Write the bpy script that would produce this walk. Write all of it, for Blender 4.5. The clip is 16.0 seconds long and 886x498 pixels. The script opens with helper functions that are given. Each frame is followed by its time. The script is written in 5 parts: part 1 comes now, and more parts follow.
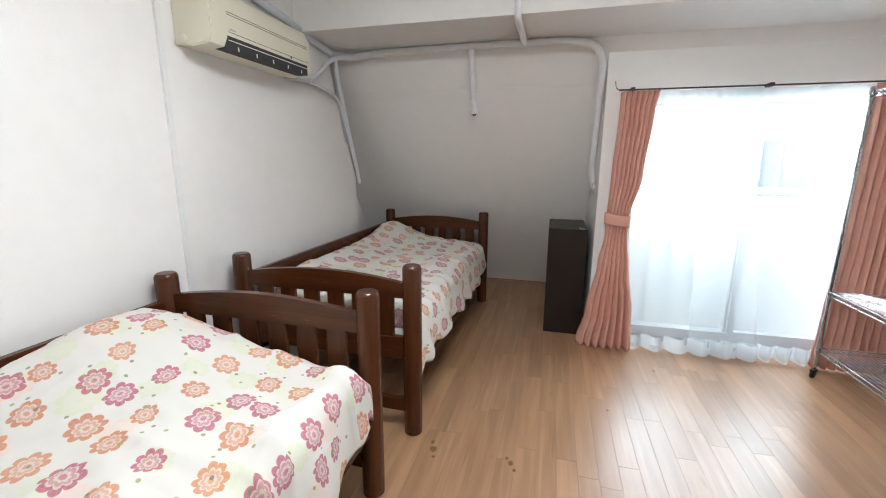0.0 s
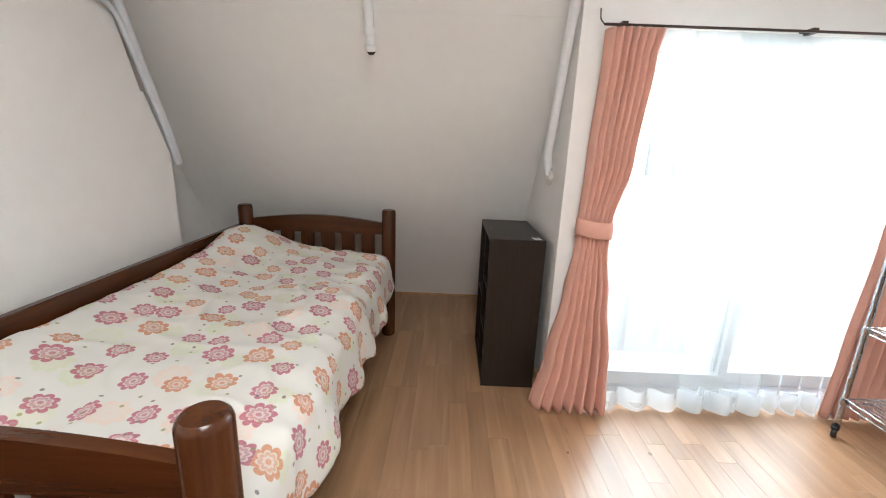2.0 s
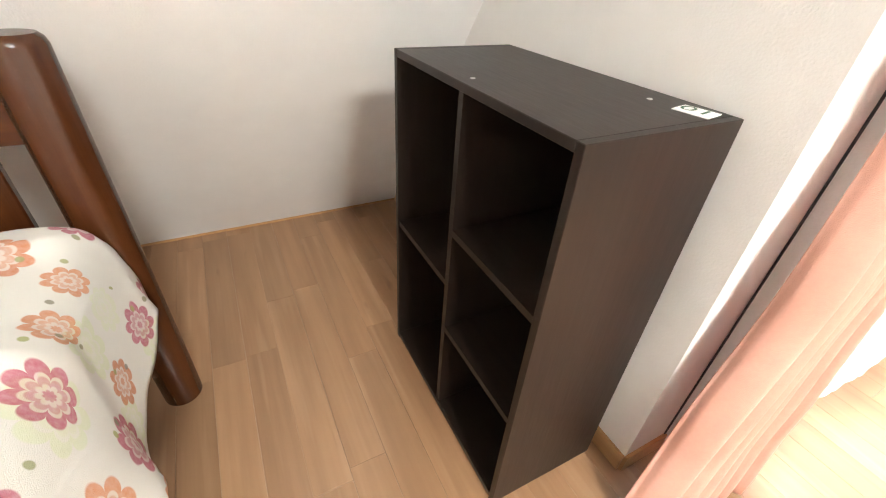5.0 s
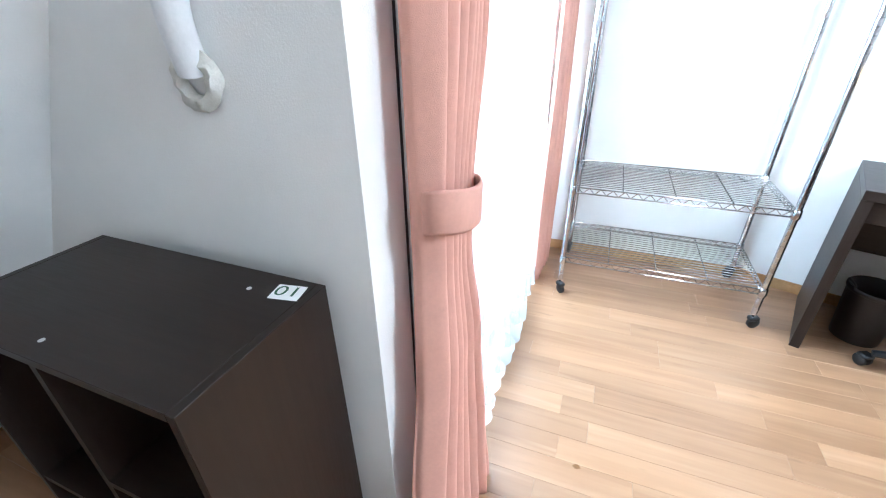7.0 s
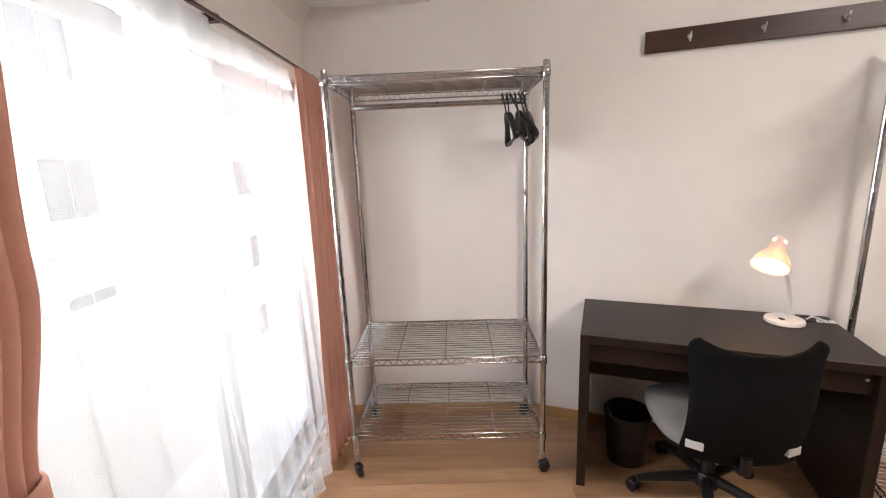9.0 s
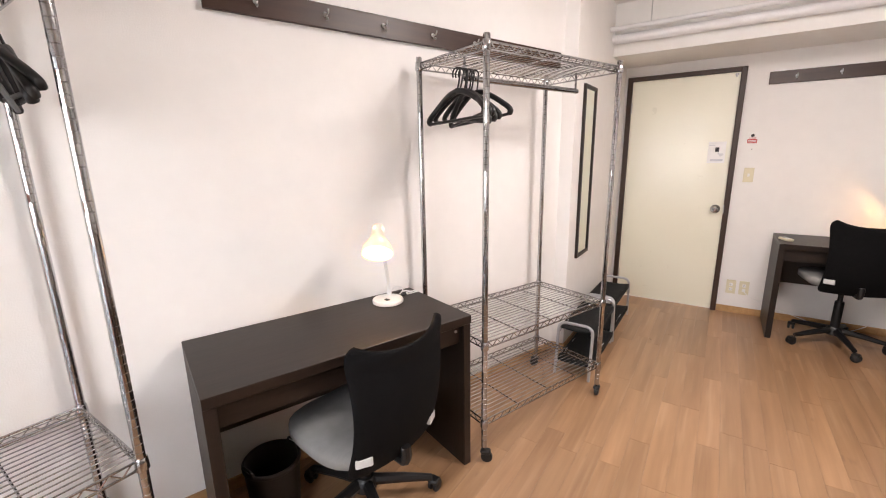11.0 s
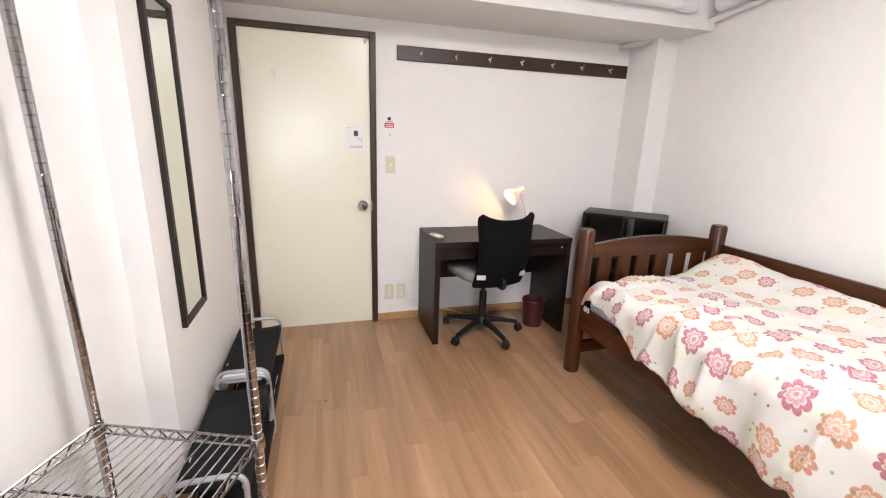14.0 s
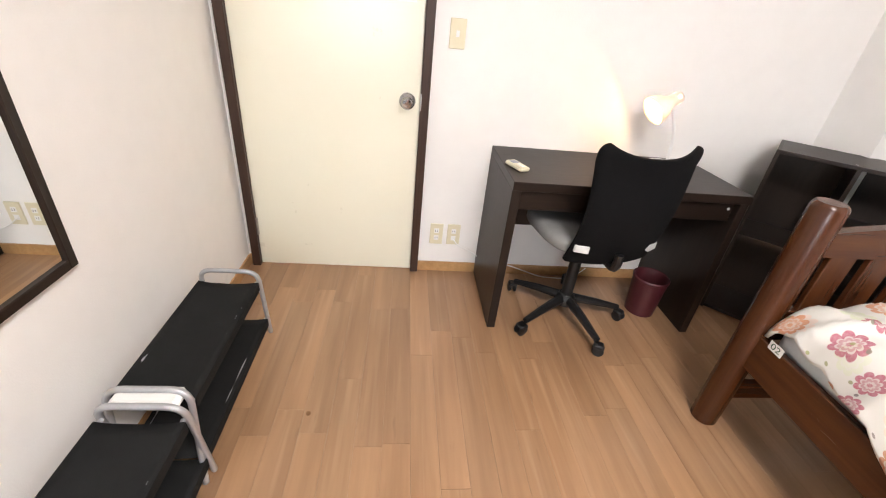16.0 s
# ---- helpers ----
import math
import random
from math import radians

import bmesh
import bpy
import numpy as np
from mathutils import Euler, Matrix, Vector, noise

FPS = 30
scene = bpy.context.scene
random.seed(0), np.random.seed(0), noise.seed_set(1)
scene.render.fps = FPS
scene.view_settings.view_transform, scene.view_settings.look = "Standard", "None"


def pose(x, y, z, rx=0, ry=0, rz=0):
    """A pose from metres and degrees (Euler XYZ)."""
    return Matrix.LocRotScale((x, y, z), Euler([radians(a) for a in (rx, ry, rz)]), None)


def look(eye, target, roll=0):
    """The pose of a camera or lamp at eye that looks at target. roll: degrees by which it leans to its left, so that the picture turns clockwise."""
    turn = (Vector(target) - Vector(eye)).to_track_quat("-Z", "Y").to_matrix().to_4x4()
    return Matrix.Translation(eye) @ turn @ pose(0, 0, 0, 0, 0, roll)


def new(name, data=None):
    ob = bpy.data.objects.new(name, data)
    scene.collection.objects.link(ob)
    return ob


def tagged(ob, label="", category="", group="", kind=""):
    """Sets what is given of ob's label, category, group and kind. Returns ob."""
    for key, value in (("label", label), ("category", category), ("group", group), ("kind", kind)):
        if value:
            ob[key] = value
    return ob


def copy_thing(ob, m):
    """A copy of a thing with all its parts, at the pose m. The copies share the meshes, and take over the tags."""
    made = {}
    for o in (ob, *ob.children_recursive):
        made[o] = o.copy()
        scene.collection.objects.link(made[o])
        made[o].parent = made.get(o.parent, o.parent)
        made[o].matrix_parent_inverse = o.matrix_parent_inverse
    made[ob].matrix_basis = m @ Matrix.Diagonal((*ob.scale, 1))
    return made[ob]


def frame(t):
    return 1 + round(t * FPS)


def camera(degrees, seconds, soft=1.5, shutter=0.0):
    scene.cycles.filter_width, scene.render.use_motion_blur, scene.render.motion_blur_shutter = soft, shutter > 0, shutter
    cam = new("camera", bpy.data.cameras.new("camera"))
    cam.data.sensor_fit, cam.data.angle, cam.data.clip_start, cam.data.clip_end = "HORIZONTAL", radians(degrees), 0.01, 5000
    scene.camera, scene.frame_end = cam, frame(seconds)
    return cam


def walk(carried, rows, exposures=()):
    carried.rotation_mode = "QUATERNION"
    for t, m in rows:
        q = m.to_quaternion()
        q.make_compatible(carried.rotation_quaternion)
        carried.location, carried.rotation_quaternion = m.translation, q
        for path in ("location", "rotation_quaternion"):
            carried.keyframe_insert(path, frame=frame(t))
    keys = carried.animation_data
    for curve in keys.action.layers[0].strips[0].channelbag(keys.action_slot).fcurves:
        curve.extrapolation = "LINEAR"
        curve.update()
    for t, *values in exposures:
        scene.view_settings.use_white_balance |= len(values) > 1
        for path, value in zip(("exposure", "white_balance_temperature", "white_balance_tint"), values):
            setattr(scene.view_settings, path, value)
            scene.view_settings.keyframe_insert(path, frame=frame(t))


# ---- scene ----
cam = camera(93.9, 16.0, soft=1.1)
PATH = [
    (0, (1.882, 1.639, 1.355), (1.387, 3.531, 0.935), 0.3),
    (0.5, (1.855, 1.884, 1.348), (1.443, 3.801, 0.951), 1.3),
    (1, (1.771, 2.177, 1.346), (1.504, 4.111, 0.911), 1.5),
    (1.5, (1.698, 2.497, 1.321), (1.56, 4.438, 0.858), 1.8),
    (2, (1.65, 2.836, 1.316), (1.635, 4.772, 0.815), 2.2),
    (2.5, (1.592, 3.181, 1.302), (1.723, 5.096, 0.738), 3.1),
    (3, (1.589, 3.512, 1.272), (1.768, 5.416, 0.686), 4.1),
    (5.5, (1.524, 4.661, 0.98), (2.487, 5.922, -0.238), 4.3),
    (6, (1.564, 4.665, 1.053), (2.713, 5.794, -0.132), 3.7),
    (6.5, (1.628, 4.606, 1.173), (3.023, 5.547, 0.093), 1.1),
    (7, (1.688, 4.496, 1.23), (3.323, 5.142, 0.276), -0.8),
    (7.5, (1.75, 4.368, 1.259), (3.512, 4.789, 0.411), -1.4),
    (8, (1.805, 4.225, 1.302), (3.654, 4.53, 0.604), -1.0),
    (8.5, (1.828, 4.162, 1.336), (3.761, 4.374, 0.868), -0.7),
    (9, (1.906, 4.112, 1.397), (3.865, 4.175, 0.999), -2.2),
    (9.5, (2.036, 4.142, 1.395), (3.926, 3.636, 0.983), -2.2),
    (10, (2.143, 4.156, 1.361), (3.83, 3.169, 0.937), -1.8),
    (12.5, (2.656, 3.674, 1.342), (2.691, 1.732, 0.868), 1.0),
    (13, (2.696, 3.441, 1.339), (2.453, 1.52, 0.839), 1.2),
    (13.5, (2.708, 3.18, 1.327), (2.272, 1.296, 0.819), 1.4),
    (14, (2.638, 2.867, 1.338), (2.102, 1.011, 0.823), 1.9),
    (14.5, (2.578, 2.56, 1.321), (2.028, 0.712, 0.79), 2.6),
    (15, (2.53, 2.271, 1.326), (2.074, 0.421, 0.717), 3.1),
    (15.5, (2.418, 2.032, 1.265), (2.148, 0.205, 0.498), 4.2),
    (16, (2.4, 1.87, 1.226), (2.187, 0.147, 0.234), 6.1),
]
EXPOSURES = [(0.0, 3.4, 5950, 7), (1.0, 3.65, 6050, 8), (2.0, 3.85, 6200, 8), (3.0, 3.85, 6700, 9), (5.5, 5.65, 6350, 5), (6.0, 5.6, 6200, 4), (6.5, 5.15, 5500, 2), (7.0, 4.6, 5000, 1),
             (7.5, 4.05, 6200, 8), (8.0, 3.75, 6450, 10), (8.5, 3.35, 6700, 13), (9.0, 3.1, 7100, 20), (9.5, 3.1, 7300, 20), (10.0, 3.4, 7200, 20),
             (12.5, 3.65, 6400, 17), (13.5, 3.7, 6300, 16), (15.0, 3.95, 6450, 14), (16.0, 4.15, 6500, 14)]
walk(cam, [(t, look(eye, at, roll)) for t, eye, at, roll in PATH], EXPOSURES)

# ---------------------------------------------------------------- world and lights
world = bpy.data.worlds.new("sky")
scene.world = world
world.use_nodes = True
wn = world.node_tree.nodes
sky = wn.new("ShaderNodeTexSky")
sky.sky_type = "NISHITA"
sky.sun_disc = False
sky.sun_elevation, sky.sun_rotation = radians(50), radians(190)
sky.air_density, sky.dust_density = 1.0, 4.0
world.node_tree.links.new(sky.outputs[0], wn["Background"].inputs[0])
wn["Background"].inputs[1].default_value = 0.08

sun = new("sun", bpy.data.lights.new("sun", "SUN"))
sun.data.energy, sun.data.angle, sun.data.color = 0.9, radians(3), (1.0, 0.95, 0.88)
sun.matrix_world = look((0, 0, 10), (0.15, 0.85, 9.0))


# stands in for the bright sky in the window's opening, above the balcony parapet
skylight = new("window_skylight", bpy.data.lights.new("window_skylight", "AREA"))
skylight.data.shape, skylight.data.size, skylight.data.size_y = "RECTANGLE", 2.2, 1.35
skylight.data.energy, skylight.data.color = 13.5, (0.95, 0.98, 1.0)
skylight.matrix_world = look((3.48, 5.72, 1.60), (3.48, 4.72, 1.55))


# ---------------------------------------------------------------- materials
def rgb(h):
    """Linear colour from a hex string of sRGB."""
    v = [int(h[i:i + 2], 16) / 255 for i in (0, 2, 4)]
    return tuple(c / 12.92 if c <= 0.04045 else ((c + 0.055) / 1.055) ** 2.4 for c in v) + (1.0,)


class Nodes:
    """Short hand for building a material's node tree."""

    def __init__(self, name):
        self.m = bpy.data.materials.new(name)
        self.m.use_nodes = True
        self.t = self.m.node_tree
        self.b = self.t.nodes["Principled BSDF"]

    def add(self, kind, **inputs):
        n = self.t.nodes.new(kind)
        for k, v in inputs.items():
            self.put(n, k.replace("_", " "), v)
        return n

    def put(self, n, k, v):
        s = n.inputs[k]
        if isinstance(v, bpy.types.NodeSocket):
            self.t.links.new(v, s)
        else:
            s.default_value = v

    def math(self, op, a, b=0.0, c=0.0, clamp=False):
        n = self.t.nodes.new("ShaderNodeMath")
        n.operation, n.use_clamp = op, clamp
        for i, v in enumerate((a, b, c)):
            if isinstance(v, bpy.types.NodeSocket):
                self.t.links.new(v, n.inputs[i])
            else:
                n.inputs[i].default_value = v
        return n.outputs[0]

    def vmath(self, op, a, b=(0, 0, 0), scale=None):
        n = self.t.nodes.new("ShaderNodeVectorMath")
        n.operation = op
        for i, v in enumerate((a, b)):
            if isinstance(v, bpy.types.NodeSocket):
                self.t.links.new(v, n.inputs[i])
            else:
                n.inputs[i].default_value = v
        if scale is not None:
            n.inputs["Scale"].default_value = scale
        return n

    def mix(self, f, a, b):
        n = self.t.nodes.new("ShaderNodeMix")
        n.data_type = "RGBA"
        for k, v in (("Factor", f), ("A", a), ("B", b)):
            self.put(n, k, v)
        return n.outputs["Result"]

    def noise(self, vec, scale, detail=4.0, rough=0.55):
        n = self.add("ShaderNodeTexNoise", Vector=vec, Scale=scale, Detail=detail, Roughness=rough)
        return n.outputs["Fac"]

    def ramp(self, f, lo, hi):
        n = self.add("ShaderNodeMapRange", Value=f)
        n.inputs["From Min"].default_value, n.inputs["From Max"].default_value = lo, hi
        return n.outputs["Result"]

    def bump(self, h, strength, dist=0.002):
        n = self.add("ShaderNodeBump", Height=h, Strength=strength, Distance=dist)
        self.put(self.b, "Normal", n.outputs["Normal"])

    def coords(self, which="Object"):
        return self.add("ShaderNodeTexCoord").outputs[which]

    def stretched(self, vec, s):
        return self.vmath("MULTIPLY", vec, s).outputs[0]


def c4(c, k=1.0):
    return tuple(min(1.0, v * k) for v in c[:3]) + (1.0,)


def mat(name, colour, rough=0.6, metal=0.0, vary=0.08, scale=6.0, bump=0.0, bump_scale=120.0, spec=0.5, grain=None, dirt=0.0, uneven=0.16):
    """A painted, plastic or plain surface: two scales of tone, uneven gloss, fine relief."""
    n = Nodes(name)
    vec = n.coords()
    if grain:
        vec = n.stretched(vec, grain)
    big, fine = n.noise(vec, scale), n.noise(vec, scale * 9, 5)
    f = n.math("ADD", n.math("MULTIPLY", big, 0.6), n.math("MULTIPLY", fine, 0.4))
    col = n.mix(n.ramp(f, 0.3, 0.7), c4(colour, 1 - vary), c4(colour, 1 + vary))
    if dirt:
        spots = n.ramp(n.noise(vec, scale * 2.3, 8, 0.7), 0.60, 0.78)
        col = n.mix(n.math("MULTIPLY", spots, dirt), col, c4(colour, 0.55))
    n.put(n.b, "Base Color", col)
    n.put(n.b, "Roughness", n.math("ADD", n.math("MULTIPLY", fine, uneven), rough - uneven / 2))
    n.b.inputs["Metallic"].default_value = metal
    n.b.inputs["Specular IOR Level"].default_value = spec
    if bump:
        n.bump(n.noise(vec, bump_scale, 3), bump)
    return n.m


def wood(name, light, dark, rough, axis=1, ring=34.0, relief=0.12, per_piece=0.0):
    """Stained or printed wood: streaks drawn out along one axis."""
    n = Nodes(name)
    vec = n.coords()
    if per_piece:
        rnd = n.add("ShaderNodeObjectInfo").outputs["Random"]
        shift = n.add("ShaderNodeCombineXYZ", X=n.math("MULTIPLY", rnd, 37.0), Y=n.math("MULTIPLY", rnd, 91.0), Z=n.math("MULTIPLY", rnd, 13.0))
        vec = n.vmath("ADD", vec, shift.outputs[0]).outputs[0]
    s = [ring, ring, ring]
    s[axis] = ring * 0.055
    v2 = n.stretched(vec, s)
    streak, fine = n.noise(v2, 1.0, 5, 0.6), n.noise(v2, 4.5, 4, 0.7)
    cloud = n.noise(vec, 3.5, 3)
    f = n.math("ADD", n.math("MULTIPLY", streak, 0.55), n.math("MULTIPLY", fine, 0.25))
    f = n.math("ADD", f, n.math("MULTIPLY", cloud, 0.2))
    col = n.mix(n.ramp(f, 0.34, 0.66), dark, light)
    if per_piece:
        tone = n.math("ADD", n.math("MULTIPLY", rnd, per_piece), 1.0 - per_piece / 2)
        col = n.vmath("SCALE", col)
        n.put(col, "Scale", tone)
        col = col.outputs[0]
    n.put(n.b, "Base Color", col)
    n.put(n.b, "Roughness", n.math("ADD", n.math("MULTIPLY", fine, 0.18), rough - 0.09))
    n.b.inputs["Specular IOR Level"].default_value = 0.38
    n.bump(f, relief, 0.001)
    return n.m


WALLPAPER = mat("wallpaper", (0.81, 0.795, 0.775), 0.72, vary=0.035, scale=1.4, bump=0.35, bump_scale=230)
CEIL = mat("ceiling_paper", (0.76, 0.75, 0.73), 0.85, vary=0.04, scale=1.5, bump=0.2, bump_scale=200)
OAK = wood("baseboard_wood", (0.52, 0.31, 0.14, 1), (0.36, 0.20, 0.085, 1), 0.45)


def plank_print():
    """Printed wood planks: broad soft streaks, a few pale lines, each plank its own tone."""
    n = Nodes("floor_plank")
    rnd = n.add("ShaderNodeObjectInfo").outputs["Random"]
    shift = n.add("ShaderNodeCombineXYZ", X=n.math("MULTIPLY", rnd, 37.0), Y=n.math("MULTIPLY", rnd, 91.0), Z=n.math("MULTIPLY", rnd, 13.0))
    vec = n.vmath("ADD", n.coords(), shift.outputs[0]).outputs[0]
    broad = n.noise(n.stretched(vec, (13, 1.1, 1)), 1.0, 2, 0.5)
    mid = n.noise(n.stretched(vec, (44, 2.6, 1)), 1.0, 3, 0.5)
    fine = n.noise(n.stretched(vec, (170, 9, 1)), 1.0, 2)
    f = n.math("ADD", n.math("MULTIPLY", broad, 0.66), n.math("ADD", n.math("MULTIPLY", mid, 0.27), n.math("MULTIPLY", fine, 0.07)))
    col = n.mix(n.ramp(f, 0.31, 0.69), (0.245, 0.129, 0.063, 1), (0.400, 0.234, 0.125, 1))
    pale = n.ramp(n.noise(n.stretched(vec, (30, 1.5, 1)), 1.0, 2), 0.55, 0.80)
    col = n.mix(n.math("MULTIPLY", pale, 0.45), col, (0.52, 0.345, 0.215, 1))
    knot = n.ramp(n.noise(n.stretched(vec, (24, 5.0, 1)), 1.0, 2), 0.30, 0.20)
    col = n.mix(n.math("MULTIPLY", knot, 0.45), col, (0.15, 0.075, 0.038, 1))
    tone = n.vmath("SCALE", col)
    n.put(tone, "Scale", n.math("ADD", n.math("MULTIPLY", rnd, 0.22), 0.90))
    n.put(n.b, "Base Color", tone.outputs[0])
    n.put(n.b, "Roughness", n.math("ADD", n.math("MULTIPLY", mid, 0.14), 0.25))
    n.b.inputs["Specular IOR Level"].default_value = 0.8
    n.bump(f, 0.035, 0.001)
    return n.m


FLOOR = plank_print()
GROOVE = mat("floor_joint", (0.33, 0.19, 0.10), 0.6)
BEDWOOD = wood("bed_wood", (0.082, 0.025, 0.0074, 1), (0.032, 0.0098, 0.0036, 1), 0.24, relief=0.02, axis=1, ring=20)
BEDWOOD_X = wood("bed_wood_cross", (0.082, 0.025, 0.0074, 1), (0.032, 0.0098, 0.0036, 1), 0.24, relief=0.02, axis=0, ring=20)
BEDWOOD_Z = wood("bed_wood_upright", (0.082, 0.025, 0.0074, 1), (0.032, 0.0098, 0.0036, 1), 0.24, relief=0.02, axis=2, ring=20)
DARKWOOD = wood("dark_melamine", (0.019, 0.0106, 0.0068, 1), (0.0085, 0.0047, 0.0032, 1), 0.42, relief=0.05, axis=0, ring=60)
DARKWOOD_Z = wood("dark_melamine_upright", (0.019, 0.0106, 0.0068, 1), (0.0085, 0.0047, 0.0032, 1), 0.45, relief=0.05, axis=2, ring=60)
CREAM = mat("door_paint", (0.80, 0.78, 0.64), 0.28, vary=0.008, scale=1.2, spec=0.8, uneven=0.03)
FRAMEBROWN = wood("door_frame_brown", (0.055, 0.028, 0.018, 1), (0.03, 0.015, 0.01, 1), 0.4, axis=2)
CHROME = mat("chrome", (0.46, 0.46, 0.47), 0.10, 1.0, vary=0.2, scale=25)
STEEL = mat("brushed_steel", (0.55, 0.55, 0.54), 0.32, 1.0, vary=0.1, scale=30)
ALU = mat("window_aluminium", (0.55, 0.56, 0.57), 0.4, 0.8, vary=0.06, scale=12)
SILVER = mat("silver_paint", (0.46, 0.47, 0.49), 0.35, 0.6, vary=0.08, scale=20)
PINK = mat("curtain_fabric", (0.68, 0.37, 0.29), 0.9, vary=0.07, scale=14, bump=0.5, bump_scale=700)
pt = PINK.node_tree
thin, glowthrough = pt.nodes.new("ShaderNodeMixShader"), pt.nodes.new("ShaderNodeBsdfTranslucent")
glowthrough.inputs["Color"].default_value, thin.inputs[0].default_value = (0.60, 0.24, 0.15, 1), 0.02
pt.links.new(pt.nodes["Principled BSDF"].outputs[0], thin.inputs[1])
pt.links.new(glowthrough.outputs[0], thin.inputs[2])
pt.links.new(thin.outputs[0], pt.nodes["Material Output"].inputs[0])
BLACK = mat("black_plastic", (0.005, 0.005, 0.0055), 0.45, vary=0.25, scale=12)
MESH = mat("black_mesh_fabric", (0.004, 0.004, 0.0045), 0.9, vary=0.3, scale=40, bump=0.6, bump_scale=600, spec=0.15)
CANVAS = mat("black_canvas", (0.009, 0.0095, 0.0095), 0.85, vary=0.3, scale=16, bump=0.5, bump_scale=500, spec=0.25)
GREY = mat("grey_seat_fabric", (0.23, 0.23, 0.225), 0.9, vary=0.1, scale=25, bump=0.6, bump_scale=600)
CLIPW = mat("pale_plastic", (0.55, 0.56, 0.55), 0.5, vary=0.05)
WHITEP = mat("white_plastic", (0.78, 0.78, 0.77), 0.38, vary=0.03)
PIPEW = mat("painted_pipe", (0.74, 0.74, 0.75), 0.5, vary=0.06, scale=18, bump=0.6, bump_scale=60, dirt=0.3)
TAPE = mat("wrapped_pipe", (0.60, 0.62, 0.66), 0.6, vary=0.08, scale=22, bump=0.8, bump_scale=50)
ACCREAM = mat("aircon_cream", (0.70, 0.67, 0.54), 0.4, vary=0.03, scale=3)
IVORY = mat("ivory_plate", (0.68, 0.63, 0.46), 0.4, vary=0.03)
PAPER = mat("paper", (0.82, 0.82, 0.80), 0.8, vary=0.02)
INK = mat("ink", (0.03, 0.03, 0.035), 0.7)
PALEINK = mat("pale_ink", (0.35, 0.37, 0.42), 0.8)
RED = mat("red_print", (0.55, 0.03, 0.035), 0.6)
WINE = mat("wine_leatherette", (0.06, 0.010, 0.014), 0.45, vary=0.2, scale=14)
BINBLACK = mat("dark_bin_leatherette", (0.016, 0.012, 0.011), 0.42, vary=0.25, scale=14)
SHEET = mat("mattress_ticking", (0.72, 0.71, 0.68), 0.9, vary=0.05, scale=9, bump=0.4, bump_scale=300)
PUTTY = mat("putty", (0.60, 0.58, 0.53), 0.9, vary=0.15, scale=40, bump=1.0, bump_scale=90)
GREEN_INK = mat("green_print", (0.03, 0.10, 0.05), 0.6)
FACADE = mat("facade_render", (0.72, 0.71, 0.69), 0.9, vary=0.05, scale=1.0, bump=0.3, bump_scale=40)
CONCRETE = mat("concrete", (0.38, 0.37, 0.35), 0.9, vary=0.12, scale=2.0, bump=0.4, bump_scale=30)
STAIN = mat("floor_stain", (0.16, 0.075, 0.02), 0.4, vary=0.3, scale=40)
DARKGLASS = mat("far_window_glass", (0.03, 0.04, 0.05), 0.08)


def mirror_glass():
    n = Nodes("mirror_silver")
    n.b.inputs["Base Color"].default_value = (0.86, 0.88, 0.87, 1)
    n.b.inputs["Metallic"].default_value, n.b.inputs["Roughness"].default_value = 1.0, 0.015
    return n.m


def clear_glass():
    n = Nodes("window_glass")
    out = n.t.nodes["Material Output"]
    tr = n.add("ShaderNodeBsdfTransparent", Color=(0.93, 0.96, 0.95, 1))
    gl = n.add("ShaderNodeBsdfGlossy", Roughness=0.02)
    mx = n.add("ShaderNodeMixShader")
    mx.inputs[0].default_value = 0.05
    n.t.links.new(tr.outputs[0], mx.inputs[1])
    n.t.links.new(gl.outputs[0], mx.inputs[2])
    n.t.links.new(mx.outputs[0], out.inputs[0])
    return n.m


def lace_cloth(name, open_weave):
    """Thin white voile: part open weave, part cloth that lets light through."""
    n = Nodes(name)
    out = n.t.nodes["Material Output"]
    tr = n.add("ShaderNodeBsdfTransparent", Color=(0.97, 0.98, 0.98, 1))
    tl = n.add("ShaderNodeBsdfTranslucent", Color=(0.84, 0.88, 0.90, 1))
    df = n.add("ShaderNodeBsdfDiffuse", Color=(0.80, 0.83, 0.85, 1))
    m1, m2 = n.add("ShaderNodeMixShader"), n.add("ShaderNodeMixShader")
    m1.inputs[0].default_value = 0.50
    n.t.links.new(tl.outputs[0], m1.inputs[1])
    n.t.links.new(df.outputs[0], m1.inputs[2])
    m2.inputs[0].default_value = open_weave
    n.t.links.new(tr.outputs[0], m2.inputs[2])
    n.t.links.new(m1.outputs[0], m2.inputs[1])
    n.t.links.new(m2.outputs[0], out.inputs[0])
    return n.m


def glow(name, colour, strength):
    n = Nodes(name)
    n.b.inputs["Emission Color"].default_value = (*colour, 1)
    n.b.inputs["Emission Strength"].default_value = strength
    n.b.inputs["Base Color"].default_value = (0.9, 0.88, 0.8, 1)
    return n.m


